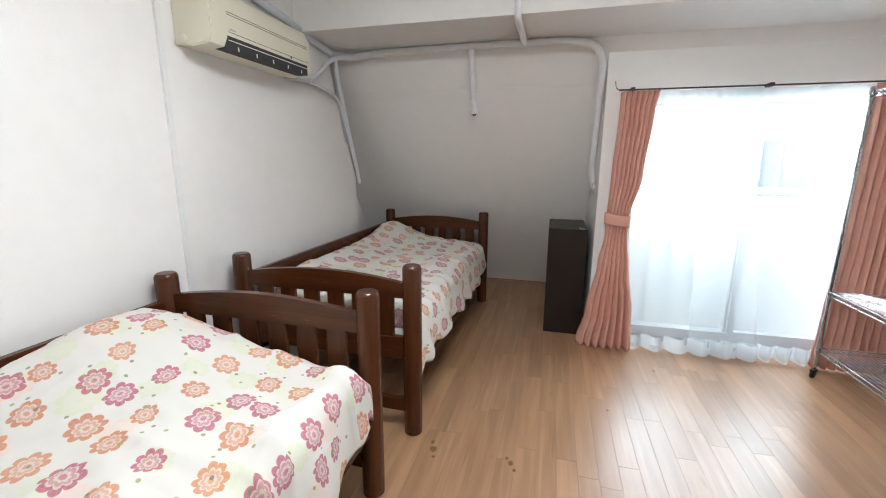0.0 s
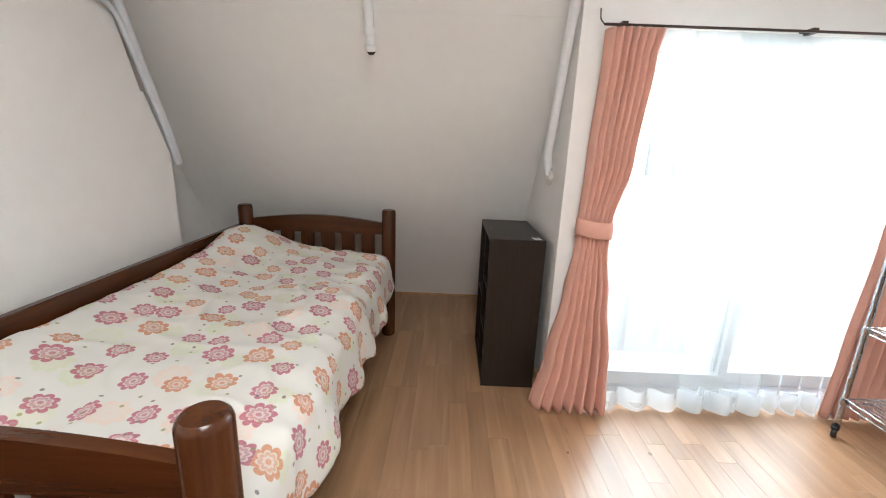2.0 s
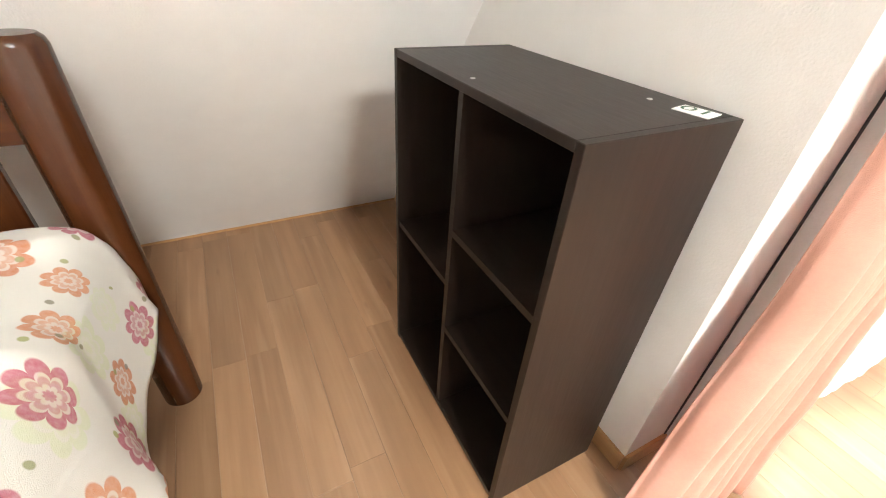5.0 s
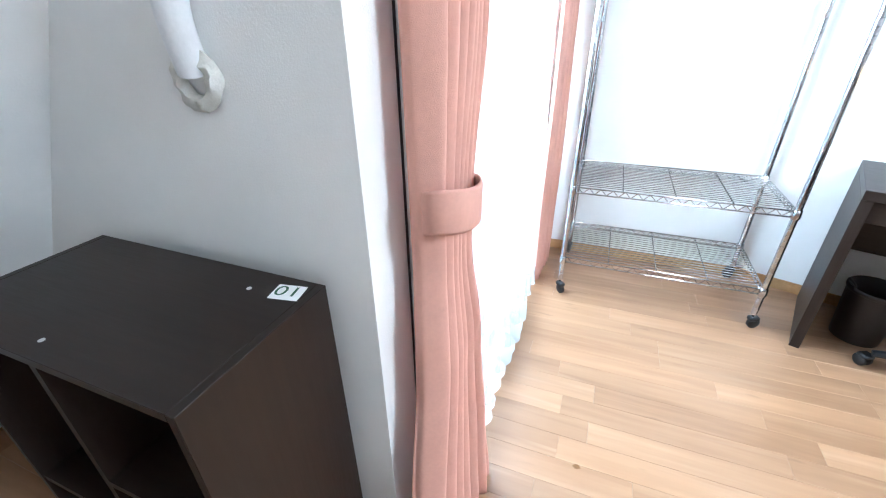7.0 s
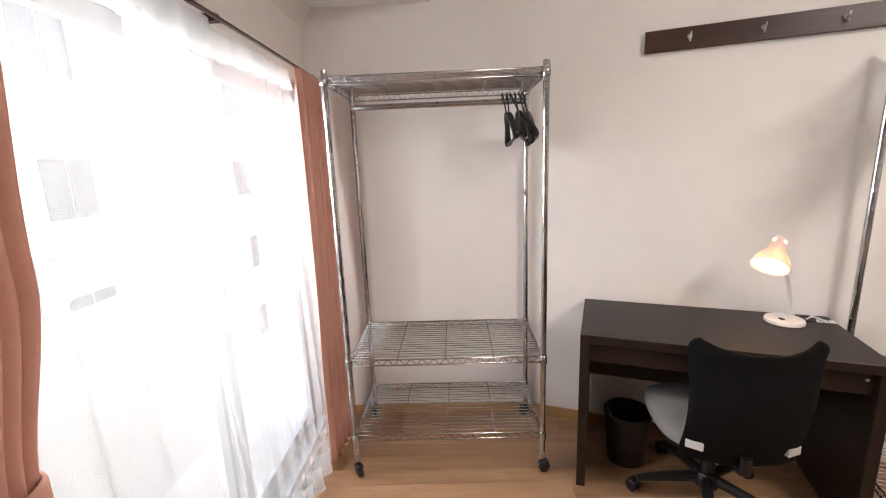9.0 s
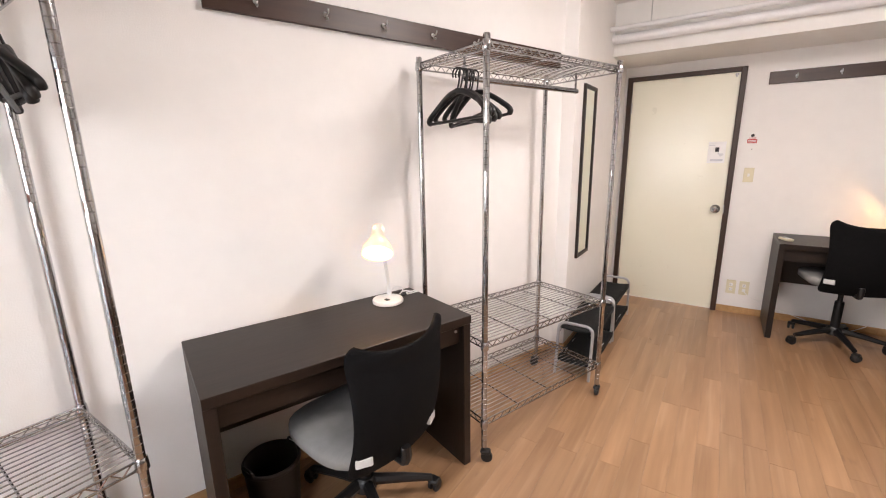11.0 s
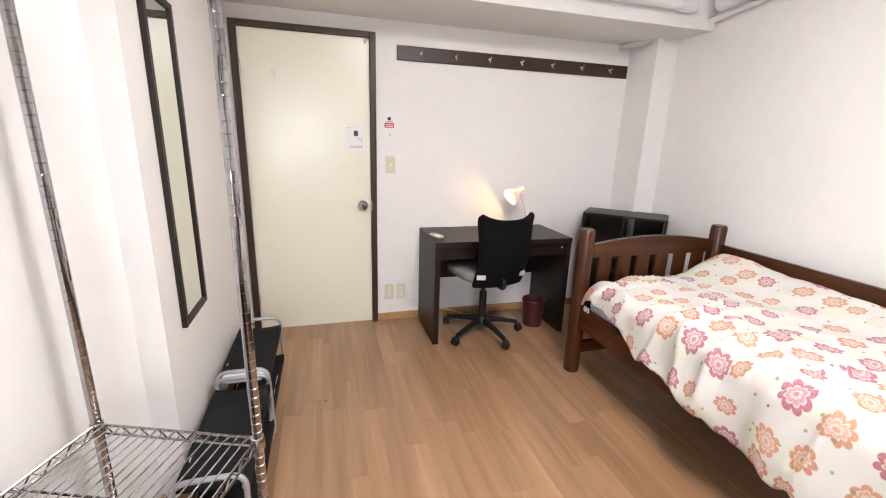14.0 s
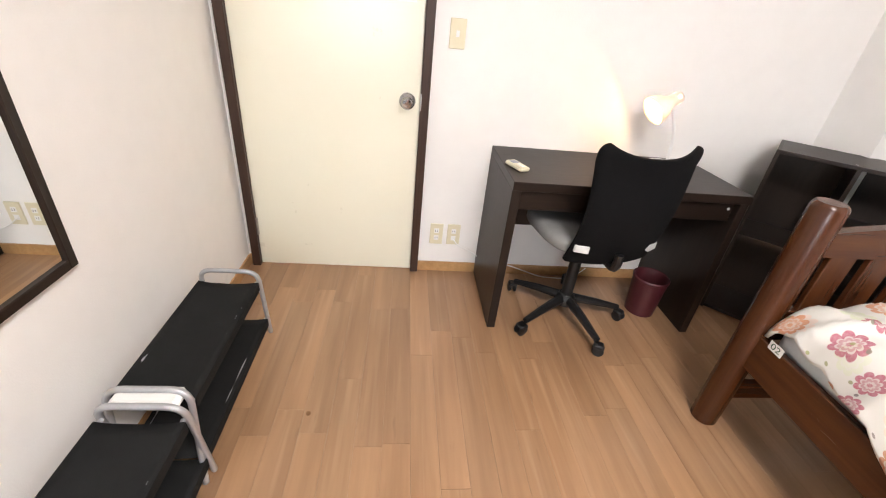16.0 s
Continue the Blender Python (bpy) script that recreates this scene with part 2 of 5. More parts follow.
def quilt_print():
    """Cream cotton with scattered eight-petalled flowers, pale shadow flowers and small dots."""
    n = Nodes("flowered_cotton")
    uv = n.coords("UV")
    base = n.mix(n.noise(uv, 3.0), (0.69, 0.67, 0.62, 1), (0.73, 0.72, 0.68, 1))

    def flowers(col, scale, radius, randomness, shift, tints, pale):
        vec = n.vmath("ADD", n.vmath("SCALE", uv, scale=scale).outputs[0], shift).outputs[0]
        vo = n.t.nodes.new("ShaderNodeTexVoronoi")
        vo.voronoi_dimensions = "2D"
        n.put(vo, "Vector", vec)
        vo.inputs["Scale"].default_value, vo.inputs["Randomness"].default_value = 1.0, randomness
        d = n.vmath("SUBTRACT", vec, vo.outputs["Position"]).outputs[0]
        sp = n.add("ShaderNodeSeparateXYZ", Vector=d)
        rnd = n.add("ShaderNodeSeparateColor", Color=vo.outputs["Color"])
        ang = n.math("ADD", n.math("ARCTAN2", sp.outputs["Y"], sp.outputs["X"]), n.math("MULTIPLY", rnd.outputs[0], 6.28))
        size = n.math("MULTIPLY", n.math("ADD", n.math("MULTIPLY", rnd.outputs[1], 0.35), 0.72), radius)
        r = n.math("DIVIDE", n.vmath("LENGTH", d).outputs["Value"], size)
        lobe = n.math("ABSOLUTE", n.math("COSINE", n.math("MULTIPLY", ang, 4.0)))
        edge = n.math("ADD", n.math("MULTIPLY", n.math("POWER", lobe, 0.55), 0.34), 0.66)
        rr = n.math("DIVIDE", r, edge)
        outer = n.ramp(rr, 1.0, 0.94)
        ring = n.math("MULTIPLY", n.ramp(rr, 0.60, 0.66), outer)
        vein = n.math("MULTIPLY", n.ramp(rr, 0.58, 0.50), n.ramp(rr, 0.26, 0.36))
        heart = n.ramp(rr, 0.22, 0.15)
        cr = n.t.nodes.new("ShaderNodeValToRGB")
        cr.color_ramp.interpolation = "CONSTANT"
        while len(cr.color_ramp.elements) < len(tints):
            cr.color_ramp.elements.new(0.5)
        for i, (p, c) in enumerate(tints):
            cr.color_ramp.elements[i].position = p
            cr.color_ramp.elements[i].color = c
        n.put(cr, "Fac", rnd.outputs[2])
        tint = cr.outputs["Color"]
        pat = n.noise(uv, 150, 2)
        mask = n.math("MAXIMUM", ring, n.math("MULTIPLY", vein, 0.75))
        mask = n.math("MAXIMUM", mask, n.math("MULTIPLY", heart, 0.9))
        mask = n.math("MAXIMUM", mask, n.math("MULTIPLY", outer, 0.30))
        mask = n.math("MULTIPLY", mask, n.math("ADD", n.math("MULTIPLY", pat, 0.5), 0.6), clamp=True)
        return n.mix(n.math("MULTIPLY", mask, pale), col, tint)

    shade = ((0.0, (0.62, 0.68, 0.42, 1)), (0.45, (0.80, 0.58, 0.48, 1)), (0.75, (0.66, 0.70, 0.50, 1)))
    col = flowers(base, 6.2, 0.33, 0.55, (13.3, 4.7, 0), shade, 0.62)
    bright = ((0.0, (0.55, 0.17, 0.05, 1)), (0.28, (0.42, 0.055, 0.12, 1)), (0.74, (0.60, 0.22, 0.08, 1)))
    col = flowers(col, 7.7, 0.37, 0.50, (2.1, 7.9, 0), bright, 0.92)
    vd = n.t.nodes.new("ShaderNodeTexVoronoi")
    vd.voronoi_dimensions = "2D"
    n.put(vd, "Vector", uv)
    vd.inputs["Scale"].default_value = 14.0
    rd = n.add("ShaderNodeSeparateColor", Color=vd.outputs["Color"])
    dots = n.math("MULTIPLY", n.ramp(vd.outputs["Distance"], 0.085, 0.06), n.math("GREATER_THAN", rd.outputs[0], 0.45))
    tint = n.mix(rd.outputs[1], (0.20, 0.16, 0.17, 1), (0.35, 0.38, 0.12, 1))
    col = n.mix(n.math("MULTIPLY", dots, 0.85), col, tint)
    n.put(n.b, "Base Color", col)
    n.b.inputs["Roughness"].default_value = 0.88
    n.bump(n.math("ADD", n.noise(uv, 900, 2), n.math("MULTIPLY", n.noise(uv, 7, 6, 0.65), 4.0)), 0.55, 0.006)
    return n.m


MIRROR, GLASS, QUILT = mirror_glass(), clear_glass(), quilt_print()
LACE, LACE_DOUBLE = lace_cloth("lace_voile", 0.74), lace_cloth("doubled_voile", 0.30)


def shade_cloth():
    """Thin white plastic of a lamp shade, which lets some of the bulb's light through."""
    n = Nodes("lamp_shade_plastic")
    out = n.t.nodes["Material Output"]
    tl = n.add("ShaderNodeBsdfTranslucent", Color=(0.85, 0.70, 0.62, 1))
    mx = n.add("ShaderNodeMixShader")
    mx.inputs[0].default_value = 0.35
    n.b.inputs["Base Color"].default_value = (0.80, 0.77, 0.75, 1)
    n.b.inputs["Roughness"].default_value = 0.35
    n.t.links.new(n.b.outputs[0], mx.inputs[1])
    n.t.links.new(tl.outputs[0], mx.inputs[2])
    n.t.links.new(mx.outputs[0], out.inputs[0])
    return n.m


SHADE = shade_cloth()
# glow of the bulbs, also put on the shade's vents as leaking light
BULB_VENT_GLOW = glow("bulb_vent_glow", (1.0, 0.58, 0.30), 0.40)


# ---------------------------------------------------------------- mesh helpers
def part(name, bm, material, parent=None, label="", smooth=None):
    """Link a bmesh as one mesh object, under a thing or a part."""
    me = bpy.data.meshes.new(name)
    bm.normal_update()
    bm.to_mesh(me)
    bm.free()
    if material:
        for one in material if isinstance(material, (list, tuple)) else (material,):
            me.materials.append(one)
    if smooth is not None:
        me.shade_smooth()
        me.set_sharp_from_angle(angle=radians(smooth))
    ob = new(name, me)
    if parent:
        ob.parent = parent
    if label:
        ob["label"] = label
    return ob


def thing(name, m, label, category, group="", kind=""):
    e = new(name)
    e.empty_display_size = 0.1
    e.matrix_world = m
    return tagged(e, label, category, group, kind)


def structure(ob, label, category):
    return tagged(ob, label, category, "", "structure")


def box(bm, x0, x1, y0, y1, z0, z1, bevel=0.0, seg=1, m=None):
    r = bmesh.ops.create_cube(bm, size=1)
    vs = r["verts"]
    for v in vs:
        v.co = Vector(((x0 + x1) / 2 + v.co.x * (x1 - x0), (y0 + y1) / 2 + v.co.y * (y1 - y0), (z0 + z1) / 2 + v.co.z * (z1 - z0)))
    if bevel:
        es = list({e for v in vs for e in v.link_edges})
        g = bmesh.ops.bevel(bm, geom=es, offset=bevel, segments=seg, profile=0.6, affect="EDGES")
        vs = list({v for f in g["faces"] for v in f.verts} | {v for v in vs if v.is_valid})
    if m:
        bmesh.ops.transform(bm, matrix=m, verts=vs)
    return vs


def boxes(*args, bevel=0.0):
    bm = bmesh.new()
    for a in args:
        box(bm, *a, bevel=bevel)
    return bm


def extrude_poly(bm, pts, off):
    """A prism: the polygon pts (3D) and its copy moved by off."""
    off = Vector(off)
    a = [bm.verts.new(p) for p in pts]
    b = [bm.verts.new(Vector(p) + off) for p in pts]
    bm.faces.new(a)
    bm.faces.new(b[::-1])
    n = len(a)
    for i in range(n):
        bm.faces.new((a[i], b[i], b[(i + 1) % n], a[(i + 1) % n]))
    bmesh.ops.recalc_face_normals(bm, faces=bm.faces[:])
    return bm


def lathe(bm, rings, seg=20, m=None, caps=True):
    """Rings of (radius, z), revolved round z."""
    loops = []
    for r, z in rings:
        loops.append([bm.verts.new((r * math.cos(2 * math.pi * i / seg), r * math.sin(2 * math.pi * i / seg), z)) for i in range(seg)])
    for a, b in zip(loops, loops[1:]):
        for i in range(seg):
            bm.faces.new((a[i], a[(i + 1) % seg], b[(i + 1) % seg], b[i]))
    if caps:
        bm.faces.new(loops[0][::-1])
        bm.faces.new(loops[-1])
    if m:
        bmesh.ops.transform(bm, matrix=m, verts=[v for l in loops for v in l])
    return bm


def tube(bm, pts, r, seg=8, caps=True):
    """A round bar swept along the points."""
    pts = [Vector(p) for p in pts]
    loops, ref = [], None
    for i, p in enumerate(pts):
        d = ((pts[min(i + 1, len(pts) - 1)] - p).normalized() + (p - pts[max(i - 1, 0)]).normalized()).normalized()
        if ref is None:
            ref = d.orthogonal().normalized()
        ref = (ref - d * ref.dot(d)).normalized()
        s = d.cross(ref)
        rr = r[i] if isinstance(r, (list, tuple)) else r
        loops.append([bm.verts.new(p + rr * (math.cos(2 * math.pi * k / seg) * ref + math.sin(2 * math.pi * k / seg) * s)) for k in range(seg)])
    for a, b in zip(loops, loops[1:]):
        for k in range(seg):
            bm.faces.new((a[k], a[(k + 1) % seg], b[(k + 1) % seg], b[k]))
    if caps:
        bm.faces.new(loops[0][::-1])
        bm.faces.new(loops[-1])
    return bm


def rounded(pts, r, n=5):
    """The line through pts with its corners rounded."""
    pts = [Vector(p) for p in pts]
    out = [pts[0]]
    for a, b, c in zip(pts, pts[1:], pts[2:]):
        u, w = (a - b), (c - b)
        k = min(r, u.length * 0.49, w.length * 0.49)
        p, q = b + u.normalized() * k, b + w.normalized() * k
        for i in range(n + 1):
            t = i / n
            out.append(p * (1 - t) ** 2 + b * 2 * t * (1 - t) + q * t * t)
    return out + [pts[-1]]


# ---------------------------------------------------------------- plan
XL, XR, XM, YD, YW = 0.21, 4.06, 3.165, -0.03, 4.83
NICHE = -0.095                       # wall behind the panel beside the beds
XA = 2.20                            # side wall of the alcove
CEILZ, BEAMZ, DBEAMZ = 2.42, 2.155, 2.055
SLOPE0, SLOPEK = 6.31, 0.715         # end wall: y = SLOPE0 - SLOPEK * z
TILT = 19.3                          # the bent wall leans by this from the y axis
BEND, STEPY = (4.06, 3.742), 1.425
BEND_END = (3.249, STEPY)


def slope_y(z):
    return SLOPE0 - SLOPEK * z


# ---------------------------------------------------------------- shell of the room
fl = bmesh.new()
extrude_poly(fl, [(-0.22, -0.3, -0.006), (4.3, -0.3, -0.006), (4.3, 4.97, -0.006), (2.34, 4.97, -0.006), (2.34, 6.6, -0.006), (-0.22, 6.6, -0.006)], (0, 0, -0.1))
floor = structure(part("floor", fl, GROOVE), "light brown wood-look plank floor", "floor")

# panel wall beside the beds: it stops short of the sloping wall, with a niche behind its edge
wl = bmesh.new()
extrude_poly(wl, [(XL, -0.15, 0), (XL, 5.0, 0), (XL, 5.0, 1.20), (XL, 4.86, 1.49), (XL, 4.656, 1.49), (XL, 4.44, 1.80), (XL, 4.40, 2.5), (XL, -0.15, 2.5)], (-0.05, 0, 0))
extrude_poly(wl, [(XL - 0.018, 4.3, 1.40), (XL - 0.018, 4.90, 1.40), (XL - 0.018, 4.62, 2.2), (XL - 0.018, 4.3, 2.2)], (-0.03, 0, 0))
structure(part("wall_west", wl, WALLPAPER), "white papered wall panel beside the beds", "wall")
extrude_poly(wb := bmesh.new(), [(NICHE, -0.15, 0), (NICHE, 6.5, 0), (NICHE, slope_y(2.3) + 0.3, 2.3), (NICHE, 4.5, 2.5), (NICHE, -0.15, 2.5)], (-0.12, 0, 0))
structure(part("wall_west_back", wb, WALLPAPER), "white papered wall in the niche behind the panel", "wall")

wd = boxes((0.0, 2.30, YD - 0.12, YD, 0, 2.5), (3.139, 3.4, YD - 0.12, YD, 0, 2.5), (2.30, 3.139, YD - 0.12, YD, 1.97, 2.5))
structure(part("wall_south", wd, WALLPAPER), "white papered wall with the door", "wall")

we = bmesh.new()
extrude_poly(we, [(XM, YD, 0), (XM, STEPY, 0), (*BEND_END, 0), (*BEND, 0), (XR, 5.0, 0), (XR + 0.15, 5.0, 0), (XR + 0.15, YD, 0)], (0, 0, 2.5))
structure(part("wall_east", we, WALLPAPER), "white papered wall that bends inwards behind the desk", "wall")

WX0, WX1, WZ0, WZ1 = 2.37, 3.99, 0.03, 1.80
ww = boxes((XA, WX0, YW, YW + 0.14, 0, 2.07), (WX1, XR, YW, YW + 0.14, 0, 2.07), (WX0, WX1, YW, YW + 0.14, WZ1, 2.07),
           (WX0, WX1, YW, YW + 0.14, -0.05, WZ0), (XA, WX0, YW + 0.14, 6.4, 0, 2.1))
structure(part("wall_north", ww, WALLPAPER), "white papered window wall and alcove side", "wall")

ws = bmesh.new()
extrude_poly(ws, [(-0.2, slope_y(-0.1), -0.1), (-0.2, slope_y(2.3), 2.3), (-0.2, slope_y(2.3) + 0.15, 2.3), (-0.2, slope_y(-0.1) + 0.15, -0.1)], (XA + 0.06 + 0.2, 0, 0))
extrude_poly(ws, [(XA + 0.06, slope_y(2.04), 2.04), (XA + 0.06, slope_y(2.3), 2.3), (XA + 0.06, slope_y(2.3) + 0.15, 2.3), (XA + 0.06, slope_y(2.04) + 0.15, 2.04)], (1.95, 0, 0))
structure(part("wall_sloped", ws, WALLPAPER), "sloping white attic wall at the alcove", "wall")
seam = bmesh.new()
tube(seam, [(0.22, slope_y(1.893) - 0.001, 1.893), (1.0, slope_y(1.893) - 0.001, 1.893), (XA, slope_y(1.89) - 0.001, 1.89)], 0.0016, 5)
structure(part("wall_seam", seam, WALLPAPER), "fine joint in the sloping wall", "trim")

structure(part("ceiling", boxes((-0.2, 4.3, -0.2, 5.1, CEILZ, CEILZ + 0.1)), CEIL), "plain white ceiling", "ceiling")
structure(part("ceiling_beam_north", boxes((NICHE, XR, 4.20, 4.98, BEAMZ, CEILZ)), CEIL), "white boxed ceiling beam by the window", "beam")
structure(part("ceiling_beam_south", boxes((0.0, 3.3, YD, 0.52, DBEAMZ, CEILZ)), CEIL), "white boxed ceiling beam above the door wall", "beam")
structure(part("pillar", boxes((XL - 0.05, 0.385, YD, 0.25, 0, 2.3)), WALLPAPER), "white papered corner pillar", "pillar")


def baseboard(pts, name="baseboard"):
    """A skirting strip along the wall's foot; the room lies to the left of the way walked."""
    bm = bmesh.new()
    for (x0, y0), (x1, y1) in zip(pts, pts[1:]):
        d = Vector((x1 - x0, y1 - y0, 0))
        n = Vector((-d.y, d.x, 0)).normalized() * 0.008
        extrude_poly(bm, [(x0, y0, 0), (x1, y1, 0), (x1, y1, 0.055), (x0, y0, 0.055)], n)
    return structure(part(name, bm, OAK), "thin oak-coloured baseboard", "baseboard")


baseboard([(0.385, YD), (2.295, YD)])
baseboard([(3.143, YD), (XM, YD), (XM, STEPY), BEND_END, BEND, (XR, YW)])
baseboard([(WX0, YW), (XA, YW), (XA, slope_y(0))])
baseboard([(XA, slope_y(0)), (NICHE, slope_y(0))])
structure(part("wall_strip", boxes((XL, XL + 0.014, 3.178, 3.202, 0, 2.42)), WHITEP), "slim white cover strip on the wall", "trim")


# ---------------------------------------------------------------- door
def make_door():
    leaf = structure(part("door_1", boxes((2.335, 3.104, YD - 0.035, YD + 0.004, 0.006, 1.935), bevel=0.002), CREAM), "cream painted flush door, closed", "door")
    for a in ((2.296, 2.335, YD - 0.1, 0.0, 0, 1.97), (3.104, 3.143, YD - 0.1, 0.0, 0, 1.97), (2.335, 3.104, YD - 0.1, 0.0, 1.935, 1.97)):
        part("door_frame", boxes(a, bevel=0.003), FRAMEBROWN, leaf, "dark brown wooden frame")
    bm = bmesh.new()
    m = Matrix.Translation((2.391, YD + 0.004, 0.872)) @ pose(0, 0, 0, -90)
    lathe(bm, [(0.036, 0), (0.036, 0.004), (0.031, 0.010), (0.016, 0.015), (0.012, 0.018), (0.011, 0.034), (0.020, 0.040), (0.0265, 0.050), (0.0255, 0.060), (0.019, 0.067), (0.010, 0.0675), (0.009, 0.064), (0.0005, 0.064)], 28, m)
    part("door_knob", bm, CHROME, leaf, "round chrome knob on a rosette", 40)
    part("latch_plate", boxes((2.330, 2.336, YD + 0.002, 0.001, 0.84, 0.91)), STEEL, leaf)
    for z in (0.22, 1.72):
        bm = bmesh.new()
        lathe(bm, [(0.006, z - 0.045), (0.006, z + 0.045)], 10, Matrix.Translation((3.101, YD + 0.009, 0)))
        part("hinge", bm, STEEL, leaf)
    bm = bmesh.new()
    lathe(bm, [(0.012, 0), (0.012, 0.012), (0.006, 0.016), (0.006, 0.026)], 10, Matrix.Translation((2.36, YD + 0.01, 1.925)) @ pose(0, 0, 0, 180))
    part("door_stop", bm, STEEL, leaf)
    return leaf


make_door()


def flat(name, x0, x1, z0, z1, y, mtl, parent=None, label="", d=0.001):
    """A thin sheet on the door wall."""
    return part(name, boxes((x0, x1, y, y + d, z0, z1)), mtl, parent, label)


notice = thing("notice_sheet", pose(0, 0, 0), "white printed notice sheet taped to the door", "notice")
flat("sheet", 2.371, 2.492, 1.246, 1.415, YD + 0.0045, PAPER, notice)
flat("picture", 2.415, 2.442, 1.335, 1.370, YD + 0.006, INK, notice)
flat("line", 2.450, 2.485, 1.385, 1.388, YD + 0.006, PALEINK, notice)
for i in range(3):
    flat("line", 2.385, 2.425 - i * 0.006, 1.322 - i * 0.010, 1.325 - i * 0.010, YD + 0.006, PALEINK, notice)
for i in range(2):
    flat("line", 2.384, 2.470, 1.262 + i * 0.008, 1.266 + i * 0.008, YD + 0.006, PALEINK, notice)

sign = thing("warning_sign", pose(0, 0, 0), "small white and red warning sign on the wall", "sign")
flat("plate", 2.173, 2.241, 1.394, 1.480, YD, PAPER, sign, d=0.003)
flat("red_panel", 2.176, 2.238, 1.397, 1.428, YD + 0.003, RED, sign)
bm = bmesh.new()
lathe(bm, [(0.012, 0), (0.012, 0.001)], 16, Matrix.Translation((2.207, YD + 0.003, 1.455)) @ pose(0, 0, 0, -90))
part("symbol", bm, INK, sign)
flat("red_bar", 2.184, 2.230, 1.434, 1.438, YD + 0.003, RED, sign)
for i in range(2):
    flat("text_bar", 2.182, 2.232, 1.404 + i * 0.010, 1.409 + i * 0.010, YD + 0.0042, PAPER, sign)
pin = thing("wall_pin", pose(0, 0, 0), "small dark pin stuck in the wall", "pin")
flat("head", 2.199, 2.205, 1.348, 1.354, YD, INK, pin, d=0.004)


def wall_plate(name, x0, x1, z0, z1, label, cat, kind):
    e = thing(name, pose(0, 0, 0), label, cat)
    part("plate", boxes((x0, x1, YD, YD + 0.007, z0, z1), bevel=0.002), IVORY, e)
    cx, cz = (x0 + x1) / 2, (z0 + z1) / 2
    if kind == "switch":
        part("rocker", boxes((cx - 0.007, cx + 0.007, YD + 0.007, YD + 0.010, cz - 0.012, cz + 0.012), bevel=0.001), WHITEP, e)
    else:
        for dz in (-0.02, 0.02):
            part("socket", boxes((cx - 0.012, cx + 0.012, YD + 0.007, YD + 0.0085, cz + dz - 0.013, cz + dz + 0.013)), WHITEP, e)
        for dz in (-0.02, 0.02) if kind == "twin" else (0.02,):
            for dx in (-0.005, 0.005):
                part("slot", boxes((cx + dx - 0.001, cx + dx + 0.001, YD + 0.0085, YD + 0.0092, cz + dz - 0.005, cz + dz + 0.005)), INK, e)
    return e


wall_plate("light_switch", 2.166, 2.232, 1.096, 1.208, "ivory light switch plate beside the door", "switch", "switch")
wall_plate("wall_outlet", 2.176, 2.242, 0.166, 0.282, "ivory wall outlet with twin sockets", "outlet", "twin")
wall_plate("wall_outlet", 2.086, 2.153, 0.166, 0.282, "ivory wall outlet with aerial jack", "outlet", "jack")
cable = thing("wall_cable", pose(0, 0, 0), "thin white cable lying from the outlet to the desk", "cable")
bm = bmesh.new()
tube(bm, rounded([(2.12, YD + 0.012, 0.20), (2.09, YD + 0.03, 0.17), (2.02, YD + 0.03, 0.14), (1.96, YD + 0.035, 0.10), (1.80, YD + 0.04, 0.07), (1.62, YD + 0.05, 0.012), (1.45, YD + 0.06, 0.012), (1.36, YD + 0.02, 0.06)], 0.04), 0.003, 6)
part("lead", bm, WHITEP, cable, smooth=60)


